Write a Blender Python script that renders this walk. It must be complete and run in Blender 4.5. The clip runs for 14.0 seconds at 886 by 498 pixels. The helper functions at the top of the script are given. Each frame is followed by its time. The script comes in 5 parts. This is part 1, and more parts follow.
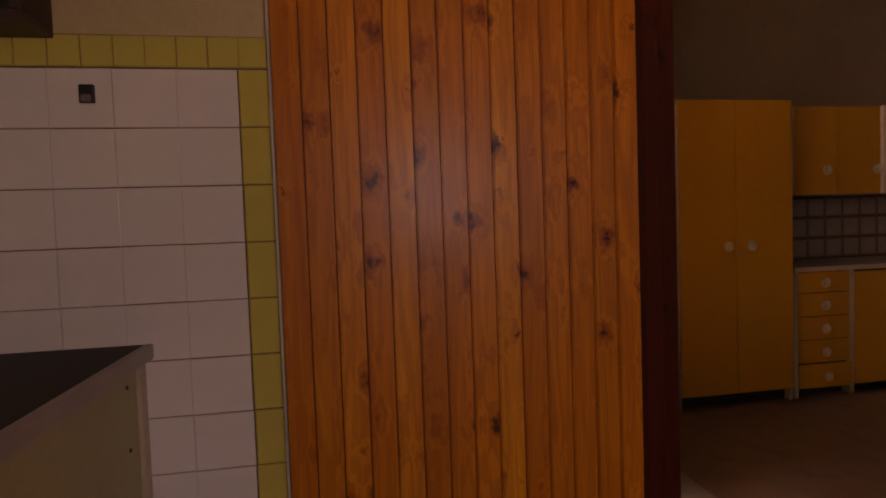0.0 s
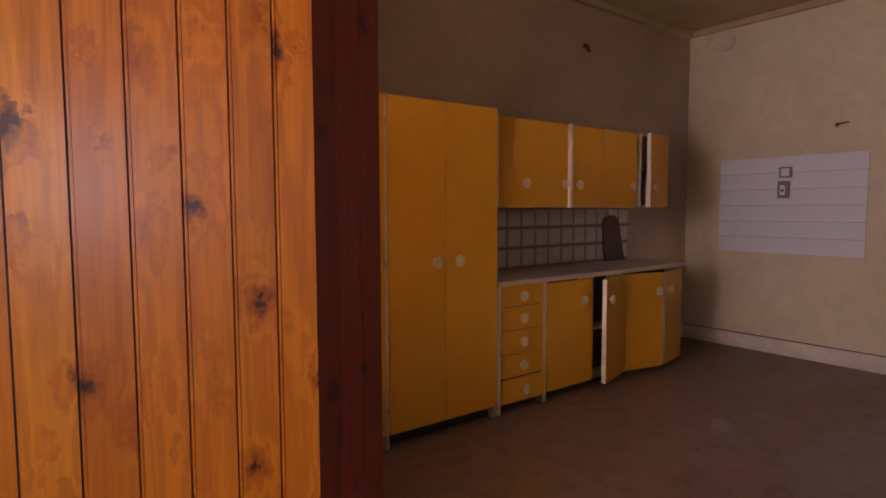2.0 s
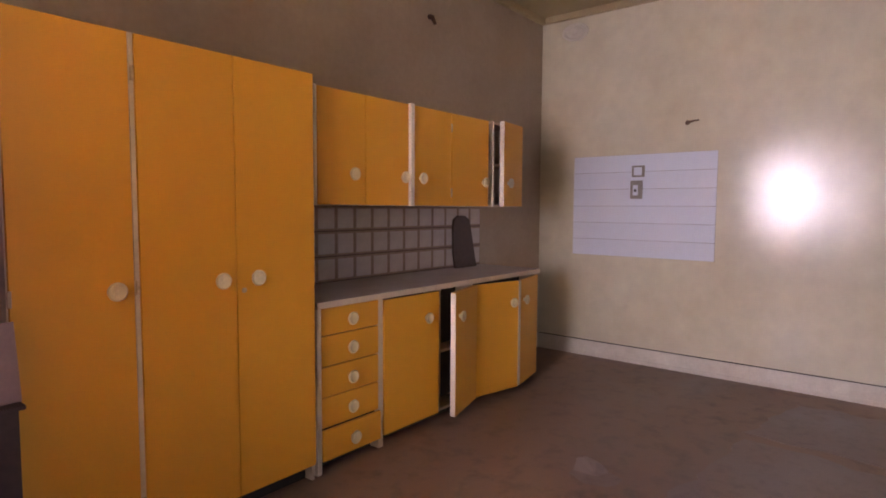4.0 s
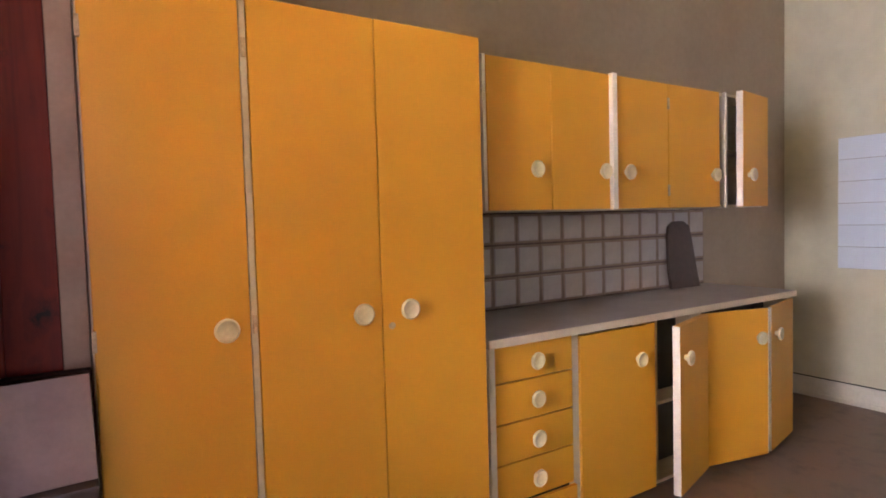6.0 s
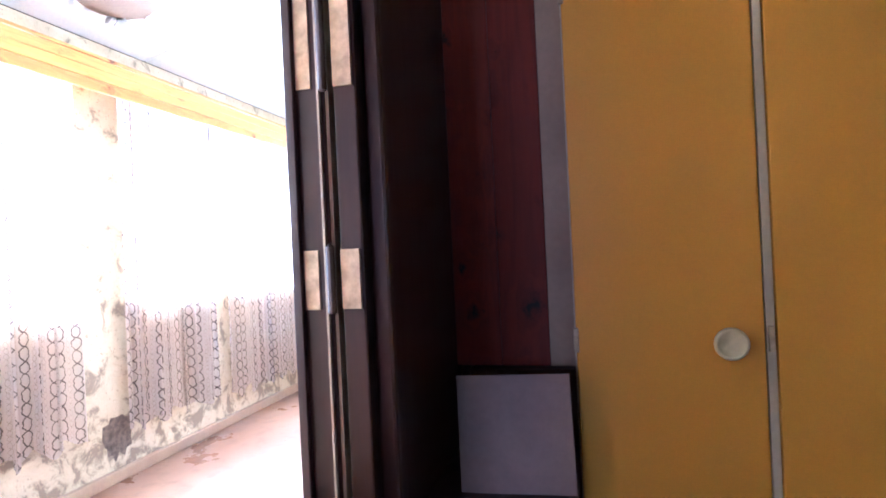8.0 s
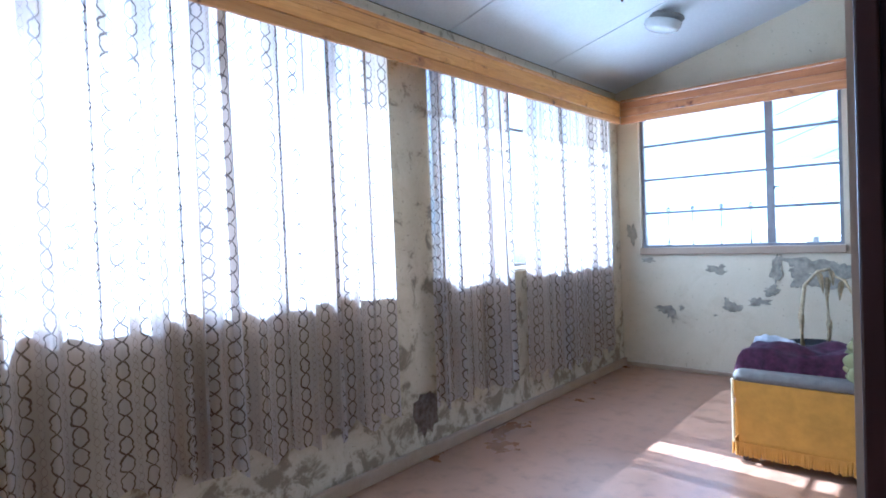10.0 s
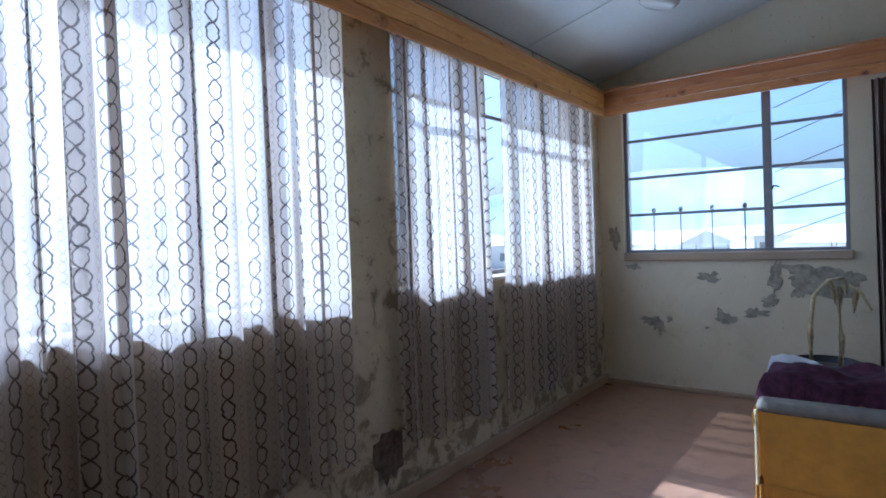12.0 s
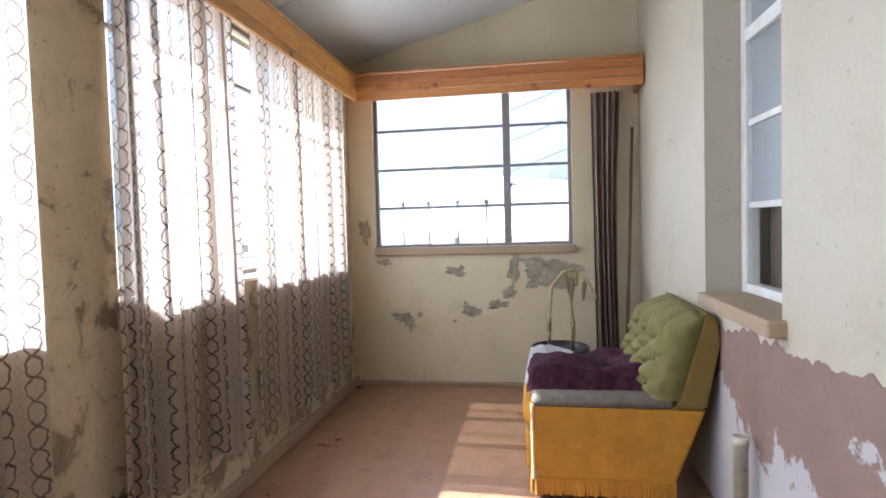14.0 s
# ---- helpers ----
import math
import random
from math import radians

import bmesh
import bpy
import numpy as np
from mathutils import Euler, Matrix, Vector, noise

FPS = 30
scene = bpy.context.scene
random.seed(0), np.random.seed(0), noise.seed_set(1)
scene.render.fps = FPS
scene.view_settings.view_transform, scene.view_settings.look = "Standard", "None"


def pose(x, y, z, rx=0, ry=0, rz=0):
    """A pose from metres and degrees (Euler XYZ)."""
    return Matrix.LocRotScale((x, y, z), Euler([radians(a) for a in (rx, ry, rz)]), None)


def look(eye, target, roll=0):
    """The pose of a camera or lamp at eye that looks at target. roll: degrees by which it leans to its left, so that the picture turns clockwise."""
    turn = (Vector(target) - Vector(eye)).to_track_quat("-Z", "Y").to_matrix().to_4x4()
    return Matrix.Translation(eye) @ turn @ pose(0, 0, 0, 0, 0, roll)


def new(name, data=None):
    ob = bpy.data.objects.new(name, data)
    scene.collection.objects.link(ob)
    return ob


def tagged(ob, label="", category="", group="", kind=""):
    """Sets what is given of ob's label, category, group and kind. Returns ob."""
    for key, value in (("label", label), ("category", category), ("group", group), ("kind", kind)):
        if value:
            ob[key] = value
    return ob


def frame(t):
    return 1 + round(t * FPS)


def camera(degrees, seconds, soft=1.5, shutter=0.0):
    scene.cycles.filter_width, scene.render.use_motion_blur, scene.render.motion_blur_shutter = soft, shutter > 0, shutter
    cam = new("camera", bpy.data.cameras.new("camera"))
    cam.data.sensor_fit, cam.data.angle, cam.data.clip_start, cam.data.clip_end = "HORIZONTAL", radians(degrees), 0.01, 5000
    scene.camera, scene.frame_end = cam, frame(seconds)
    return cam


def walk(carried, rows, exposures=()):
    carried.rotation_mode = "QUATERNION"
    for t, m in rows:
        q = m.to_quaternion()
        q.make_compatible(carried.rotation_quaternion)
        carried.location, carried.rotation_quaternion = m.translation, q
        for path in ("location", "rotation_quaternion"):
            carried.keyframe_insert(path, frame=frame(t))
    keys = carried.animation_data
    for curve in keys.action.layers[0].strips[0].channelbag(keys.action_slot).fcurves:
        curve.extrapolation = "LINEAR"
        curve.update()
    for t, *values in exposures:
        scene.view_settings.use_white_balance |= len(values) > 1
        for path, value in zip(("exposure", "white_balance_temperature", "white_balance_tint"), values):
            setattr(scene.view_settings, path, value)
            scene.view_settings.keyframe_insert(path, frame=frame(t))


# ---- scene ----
cam = camera(74.9, 14.0, soft=1.8)
PATH = [
    (0, (0.587, 0.603, 1.285), (0.926, 2.572, 1.196), -2.0),
    (0.5, (0.651, 0.796, 1.366), (1.148, 2.73, 1.257), -1.7),
    (1, (0.755, 0.964, 1.381), (1.485, 2.822, 1.264), -1.5),
    (1.5, (0.881, 1.11, 1.396), (1.865, 2.846, 1.26), -0.6),
    (2, (1.023, 1.25, 1.385), (2.225, 2.842, 1.246), -0.2),
    (2.5, (1.191, 1.396, 1.392), (2.564, 2.843, 1.251), 0.1),
    (3, (1.369, 1.49, 1.369), (2.88, 2.792, 1.23), 0.3),
    (3.2, (1.451, 1.53, 1.381), (3.005, 2.78, 1.238), 0.4),
    (5.3, (2.142, 2.144, 1.37), (3.608, 3.499, 1.249), -0.5),
    (5.5, (2.192, 2.194, 1.362), (3.563, 3.647, 1.25), -0.9),
    (6, (2.292, 2.297, 1.356), (3.357, 3.987, 1.262), -1.6),
    (6.5, (2.333, 2.378, 1.328), (3.074, 4.235, 1.261), -2.1),
    (7, (2.349, 2.468, 1.301), (2.736, 4.43, 1.261), -2.5),
    (7.5, (2.37, 2.574, 1.309), (2.322, 4.573, 1.273), -2.4),
    (8, (2.352, 2.661, 1.296), (1.863, 4.6, 1.295), -2.7),
    (8.4, (2.398, 2.719, 1.299), (1.51, 4.511, 1.295), -3.1),
    (9, (2.266, 2.827, 1.305), (1.061, 4.423, 1.309), -3.6),
    (9.2, (2.204, 2.849, 1.308), (0.985, 4.435, 1.29), -3.1),
    (11.3, (1.565, 3.359, 1.323), (0.164, 4.786, 1.297), -2.3),
    (11.5, (1.554, 3.395, 1.335), (0.203, 4.87, 1.304), -2.5),
    (12, (1.472, 3.46, 1.308), (0.282, 5.068, 1.275), -2.1),
    (12.5, (1.328, 3.504, 1.296), (0.352, 5.249, 1.249), -1.9),
    (13, (1.233, 3.523, 1.303), (0.473, 5.373, 1.243), -1.7),
    (13.5, (1.127, 3.62, 1.289), (0.609, 5.55, 1.22), -1.5),
    (14, (1.044, 3.778, 1.308), (0.738, 5.753, 1.225), -1.6),
]
EXPOSURES = [
    (0.0, 2.85, 9600, 60), (0.5, 3.15, 8000, 56), (1.0, 3.35, 8300, 66), (1.5, 3.75, 8400, 60), (2.0, 4.15, 7900, 50), (2.5, 4.45, 7200, 50), (3.0, 4.75, 6800, 46),
    (5.5, 5.65, 6300, 33), (6.5, 6.05, 5600, 14), (7.0, 6.1, 5000, 9), (7.5, 5.95, 4600, 11), (8.2, 4.9, 4250, 16), (9.0, 4.35, 3800, 7), (9.4, 3.75, 3950, 6),
    (11.3, 1.12, 4150, 6), (12.0, 1.15, 4250, 6), (13.0, 1.6, 4650, 8), (14.0, 2.22, 5400, 9),
]
walk(cam, [(t, look(eye, target, roll)) for t, eye, target, roll in PATH], EXPOSURES)

# ---- world, sun, light ----
world = bpy.data.worlds.new("sky_world")
scene.world = world
world.use_nodes = True
_nt = world.node_tree
_sky = _nt.nodes.new("ShaderNodeTexSky")
_sky.sky_type = "NISHITA"
_sky.sun_disc = False
_sky.dust_density = 6.0
_sky.ozone_density = 0.5
_sky.sun_elevation = radians(46)
_sky.sun_rotation = radians(270)
_bg = _nt.nodes["Background"]
_bg.inputs["Strength"].default_value = 0.15
_nt.links.new(_sky.outputs["Color"], _bg.inputs["Color"])
sun = new("sun", bpy.data.lights.new("sun", "SUN"))
sun.data.energy = 5.0
sun.data.angle = radians(0.5)
sun.data.color = (1.0, 0.94, 0.85)
sun.matrix_world = look((-20, 1.2, 21.4), (0, 0, 0))


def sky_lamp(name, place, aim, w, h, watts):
    """An area lamp standing in for daylight in, outside or just inside a window."""
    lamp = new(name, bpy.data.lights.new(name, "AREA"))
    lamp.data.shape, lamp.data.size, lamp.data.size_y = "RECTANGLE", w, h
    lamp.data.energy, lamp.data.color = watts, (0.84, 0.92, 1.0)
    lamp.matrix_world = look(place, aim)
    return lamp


# two added fill lamps on the room side of the lace, for its glow
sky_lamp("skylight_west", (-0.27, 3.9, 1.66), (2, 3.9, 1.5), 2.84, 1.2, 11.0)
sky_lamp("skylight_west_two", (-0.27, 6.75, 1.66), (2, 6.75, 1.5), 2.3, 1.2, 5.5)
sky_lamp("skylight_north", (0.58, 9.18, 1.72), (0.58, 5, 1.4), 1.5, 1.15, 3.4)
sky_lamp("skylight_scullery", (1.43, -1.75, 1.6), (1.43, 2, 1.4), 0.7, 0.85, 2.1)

# ---- materials ----


def mat(name):
    m = bpy.data.materials.new(name)
    m.use_nodes = True
    return m, m.node_tree, m.node_tree.nodes["Principled BSDF"]


def nd(nt, kind, **ins):
    n = nt.nodes.new(kind)
    for k, v in ins.items():
        n.inputs[k.replace("_", " ")].default_value = v
    return n


def coords(nt, scale=(1, 1, 1), out="Object", shift_by_object=False):
    tc = nt.nodes.new("ShaderNodeTexCoord")
    mp = nt.nodes.new("ShaderNodeMapping")
    mp.inputs["Scale"].default_value = scale
    nt.links.new(tc.outputs[out], mp.inputs["Vector"])
    if shift_by_object:
        info = nt.nodes.new("ShaderNodeObjectInfo")
        mul = nt.nodes.new("ShaderNodeVectorMath")
        mul.operation = "SCALE"
        mul.inputs[0].default_value = (31.0, 17.0, 53.0)
        nt.links.new(info.outputs["Random"], mul.inputs["Scale"])
        nt.links.new(mul.outputs[0], mp.inputs["Location"])
    return mp


def noise_tex(nt, vec, scale, detail=4, rough=0.55, distort=0.0):
    n = nd(nt, "ShaderNodeTexNoise", Scale=scale, Detail=detail, Roughness=rough, Distortion=distort)
    nt.links.new(vec.outputs[0], n.inputs["Vector"])
    return n


def ramp(nt, fac, stops):
    r = nt.nodes.new("ShaderNodeValToRGB")
    while len(r.color_ramp.elements) < len(stops):
        r.color_ramp.elements.new(0.5)
    for e, (p, c) in zip(r.color_ramp.elements, stops):
        e.position, e.color = p, (*c, 1) if len(c) == 3 else c
    nt.links.new(fac, r.inputs["Fac"])
    return r


def mixc(nt, fac, a, b, mode="MIX"):
    m = nt.nodes.new("ShaderNodeMix")
    m.data_type, m.blend_type = "RGBA", mode
    for sock, v in ((m.inputs[0], fac), (m.inputs[6], a), (m.inputs[7], b)):
        if isinstance(v, (int, float)):
            sock.default_value = v
        elif isinstance(v, tuple):
            sock.default_value = (*v, 1)
        else:
            nt.links.new(v, sock)
    return m.outputs[2]


def math_node(nt, op, a, b=None):
    m = nt.nodes.new("ShaderNodeMath")
    m.operation = op
    for i, v in enumerate((a, b)):
        if v is None:
            continue
        if isinstance(v, (int, float)):
            m.inputs[i].default_value = v
        else:
            nt.links.new(v, m.inputs[i])
    return m.outputs[0]


def bump(nt, p, height, strength=0.2, dist=0.01):
    b = nd(nt, "ShaderNodeBump", Strength=strength, Distance=dist)
    nt.links.new(height, b.inputs["Height"])
    nt.links.new(b.outputs[0], p.inputs["Normal"])


BW0, BW1 = (0, 0, 0), (1, 1, 1)


def painted(name, base, dirt, rough=0.5, dirt_amount=0.5, scale=1.6, grain=60, bump_s=0.15, chips=None, chip_scale=2.2, chip_lo=0.62, low=0.0):
    """Paint over plaster, wood or board: soft dirt, grain, and chips of another colour."""
    m, nt, p = mat(name)
    c = coords(nt)
    big = noise_tex(nt, c, scale, 6, 0.62)
    fine = noise_tex(nt, c, grain, 3, 0.5)
    d = ramp(nt, big.outputs["Fac"], [(0.38, BW0), (0.75, BW1)])
    col = mixc(nt, math_node(nt, "MULTIPLY", d.outputs["Color"], dirt_amount), base, dirt)
    f = ramp(nt, fine.outputs["Fac"], [(0.3, (0.86, 0.86, 0.86)), (0.7, BW1)])
    col = mixc(nt, 0.6, col, f.outputs["Color"], "MULTIPLY")
    height = fine.outputs["Fac"]
    if chips:
        ch = noise_tex(nt, c, chip_scale, 9, 0.68, 0.3)
        cf = ch.outputs["Fac"]
        if low:
            sep = nt.nodes.new("ShaderNodeSeparateXYZ")
            nt.links.new(c.outputs[0], sep.inputs[0])
            cf = math_node(nt, "ADD", cf, math_node(nt, "MULTIPLY", math_node(nt, "SUBTRACT", 0.5, sep.outputs["Z"]), low))
        cm = ramp(nt, cf, [(chip_lo, BW0), (chip_lo + 0.02, BW1)])
        col = mixc(nt, cm.outputs["Color"], col, chips)
        height = math_node(nt, "SUBTRACT", height, math_node(nt, "MULTIPLY", cm.outputs["Color"], 1.5))
    nt.links.new(col, p.inputs["Base Color"])
    p.inputs["Roughness"].default_value = rough
    bump(nt, p, height, bump_s, 0.004)
    return m


def pine(name, light, dark, knot, rough=0.28, coat=0.4, along="Z", shift=True, knots=True):
    """Varnished knotty pine: grain lines that swell round the knots, each board its own."""
    m, nt, p = mat(name)
    st = {"Z": (1, 1, 0.055), "X": (0.055, 1, 1), "Y": (1, 0.055, 1)}[along]
    sm = {"Z": (1, 1, 0.12), "X": (0.12, 1, 1), "Y": (1, 0.12, 1)}[along]
    c = coords(nt, st, shift_by_object=shift)
    n1 = noise_tex(nt, c, 17, 3, 0.5, 0.6)
    n2 = noise_tex(nt, c, 170, 3, 0.6, 0.3)
    cb = coords(nt, sm, shift_by_object=shift)
    blotch = noise_tex(nt, cb, 9, 5, 0.62, 0.5)
    phase = math_node(nt, "MULTIPLY", n1.outputs["Fac"], 4.5)
    if knots:
        ck = coords(nt, {"Z": (1, 0.05, 0.8), "X": (0.8, 0.05, 1), "Y": (0.05, 0.8, 1)}[along], shift_by_object=shift)
        wob = noise_tex(nt, ck, 34, 3, 0.6)
        add = nt.nodes.new("ShaderNodeMix")
        add.data_type, add.blend_type = "RGBA", "LINEAR_LIGHT"
        add.inputs[0].default_value = 0.035
        nt.links.new(ck.outputs[0], add.inputs[6])
        nt.links.new(wob.outputs["Color"], add.inputs[7])
        v = nd(nt, "ShaderNodeTexVoronoi", Scale=8.5, Randomness=1.0)
        nt.links.new(add.outputs[2], v.inputs["Vector"])
        sep = nt.nodes.new("ShaderNodeSeparateColor")
        nt.links.new(v.outputs["Color"], sep.inputs[0])
        size = math_node(nt, "ADD", math_node(nt, "MULTIPLY", sep.outputs[0], 0.85), 0.22)
        d = math_node(nt, "DIVIDE", v.outputs["Distance"], size)
        swell = ramp(nt, d, [(0.08, BW1), (0.75, BW0)])
        swell.color_ramp.interpolation = "EASE"
        phase = math_node(nt, "ADD", phase, math_node(nt, "MULTIPLY", swell.outputs["Color"], 1.1))
    line = math_node(nt, "ADD", math_node(nt, "MULTIPLY", math_node(nt, "SINE", math_node(nt, "MULTIPLY", phase, 6.283)), 0.5), 0.5)
    line = ramp(nt, line, [(0.1, BW0), (1.0, BW1)])
    line_amount = 0.36
    if knots:
        line_amount = math_node(nt, "ADD", math_node(nt, "MULTIPLY", swell.outputs["Color"], 0.15), 0.36)
    base = mixc(nt, math_node(nt, "MULTIPLY", line.outputs["Color"], line_amount), light, dark)
    base = mixc(nt, math_node(nt, "MULTIPLY", ramp(nt, blotch.outputs["Fac"], [(0.40, BW0), (0.75, BW1)]).outputs["Color"], 0.5), base, dark)
    base = mixc(nt, 0.5, base, ramp(nt, n2.outputs["Fac"], [(0.3, (0.78, 0.7, 0.62)), (0.6, BW1)]).outputs["Color"], "MULTIPLY")
    if knots:
        core = ramp(nt, math_node(nt, "ADD", d, math_node(nt, "MULTIPLY", math_node(nt, "SUBTRACT", blotch.outputs["Fac"], 0.5), 0.12)), [(0.09, BW1), (0.20, BW0)])
        ring = ramp(nt, d, [(0.16, BW0), (0.20, BW1), (0.26, BW0)])
        halo = ramp(nt, d, [(0.10, BW1), (0.45, BW0)])
        halo.color_ramp.interpolation = "EASE"
        base = mixc(nt, math_node(nt, "MULTIPLY", halo.outputs["Color"], 0.6), base, dark)
        base = mixc(nt, math_node(nt, "MULTIPLY", core.outputs["Color"], 0.95), base, knot)
        base = mixc(nt, math_node(nt, "MULTIPLY", ring.outputs["Color"], 0.3), base, knot)
    info = nt.nodes.new("ShaderNodeObjectInfo")
    tone = ramp(nt, info.outputs["Random"], [(0.0, (0.66, 0.52, 0.45)), (0.35, (0.95, 0.8, 0.6)), (0.6, (0.76, 0.64, 0.58)), (1.0, (1.08, 1.1, 1.0))])
    base = mixc(nt, 0.85, base, tone.outputs["Color"], "MULTIPLY")
    nt.links.new(base, p.inputs["Base Color"])
    p.inputs["Roughness"].default_value = rough
    p.inputs["Coat Weight"].default_value = coat
    p.inputs["Specular IOR Level"].default_value = 0.32
    p.inputs["Coat Roughness"].default_value = 0.22
    bump(nt, p, n1.outputs["Fac"], 0.15, 0.005)
    return m


def plain(name, col, rough=0.5, metal=0.0, var=0.15, scale=30, bump_s=0.05):
    m, nt, p = mat(name)
    c = coords(nt)
    n = noise_tex(nt, c, scale, 4, 0.6)
    dark = tuple(v * (1 - var * 2) for v in col)
    nt.links.new(mixc(nt, ramp(nt, n.outputs["Fac"], [(0.3, BW0), (0.7, BW1)]).outputs["Color"], dark, col), p.inputs["Base Color"])
    p.inputs["Roughness"].default_value, p.inputs["Metallic"].default_value = rough, metal
    bump(nt, p, n.outputs["Fac"], bump_s, 0.003)
    return m


def floor_mat(name, a, b, c3, rough_lo, rough_hi, scale):
    m, nt, p = mat(name)
    c = coords(nt)
    big = noise_tex(nt, c, scale, 7, 0.65, 0.4)
    mid = noise_tex(nt, c, scale * 6, 5, 0.6)
    fine = noise_tex(nt, c, 180, 2, 0.5)
    col = mixc(nt, ramp(nt, big.outputs["Fac"], [(0.25, BW0), (0.78, BW1)]).outputs["Color"], a, b)
    col = mixc(nt, ramp(nt, mid.outputs["Fac"], [(0.5, BW0), (0.85, BW1)]).outputs["Color"], col, c3)
    col = mixc(nt, 0.5, col, ramp(nt, fine.outputs["Fac"], [(0.3, (0.7, 0.7, 0.7)), (0.7, BW1)]).outputs["Color"], "MULTIPLY")
    nt.links.new(col, p.inputs["Base Color"])
    r = ramp(nt, big.outputs["Fac"], [(0.3, (rough_lo,) * 3), (0.7, (rough_hi,) * 3)])
    nt.links.new(r.outputs["Color"], p.inputs["Roughness"])
    bump(nt, p, mid.outputs["Fac"], 0.12, 0.006)
    return m


def damp_wall(name, base, dirt, stain, stain_lo=0.6, low=True, patch=3.1, speckle=0.675):
    """Old cream paint with mould and bare patches, thicker on the lower wall."""
    m, nt, p = mat(name)
    c = coords(nt)
    big = noise_tex(nt, c, 1.3, 6, 0.6)
    st = noise_tex(nt, c, patch, 9, 0.66, 0.5)
    speck = noise_tex(nt, c, 38, 3, 0.6)
    fine = noise_tex(nt, c, 90, 3, 0.5)
    col = mixc(nt, math_node(nt, "MULTIPLY", ramp(nt, big.outputs["Fac"], [(0.4, BW0), (0.75, BW1)]).outputs["Color"], 0.6), base, dirt)
    fac = st.outputs["Fac"]
    if low:
        sep = nt.nodes.new("ShaderNodeSeparateXYZ")
        nt.links.new(c.outputs[0], sep.inputs[0])
        up = ramp(nt, math_node(nt, "MULTIPLY", sep.outputs["Z"], 0.4), [(0.0, (0.10,) * 3), (0.28, (0.03,) * 3), (0.5, (0.0,) * 3)])
        fac = math_node(nt, "ADD", fac, up.outputs["Color"])
    sm = ramp(nt, fac, [(stain_lo, BW0), (stain_lo + 0.07, BW1)])
    halo = ramp(nt, fac, [(stain_lo - 0.12, BW0), (stain_lo + 0.03, BW1)])
    col = mixc(nt, math_node(nt, "MULTIPLY", halo.outputs["Color"], 0.45), col, dirt)
    col = mixc(nt, math_node(nt, "MULTIPLY", sm.outputs["Color"], 0.85), col, stain)
    sp = ramp(nt, speck.outputs["Fac"], [(speckle, BW0), (speckle + 0.035, BW1)])
    col = mixc(nt, math_node(nt, "MULTIPLY", sp.outputs["Color"], 0.5), col, stain)
    col = mixc(nt, 0.4, col, ramp(nt, fine.outputs["Fac"], [(0.3, (0.84, 0.84, 0.84)), (0.7, BW1)]).outputs["Color"], "MULTIPLY")
    nt.links.new(col, p.inputs["Base Color"])
    p.inputs["Roughness"].default_value = 0.62
    h = math_node(nt, "SUBTRACT", fine.outputs["Fac"], math_node(nt, "MULTIPLY", sm.outputs["Color"], 2.0))
    bump(nt, p, h, 0.25, 0.005)
    return m


def glass_mat(name, tint=(1, 1, 1), rough=0.02, gloss=0.08):
    m, nt, p = mat(name)
    out = nt.nodes["Material Output"]
    nt.nodes.remove(p)
    tr = nt.nodes.new("ShaderNodeBsdfTransparent")
    tr.inputs["Color"].default_value = (*tint, 1)
    gl = nd(nt, "ShaderNodeBsdfGlossy", Roughness=rough)
    mx = nt.nodes.new("ShaderNodeMixShader")
    mx.inputs[0].default_value = gloss
    nt.links.new(tr.outputs[0], mx.inputs[1])
    nt.links.new(gl.outputs[0], mx.inputs[2])
    nt.links.new(mx.outputs[0], out.inputs["Surface"])
    return m


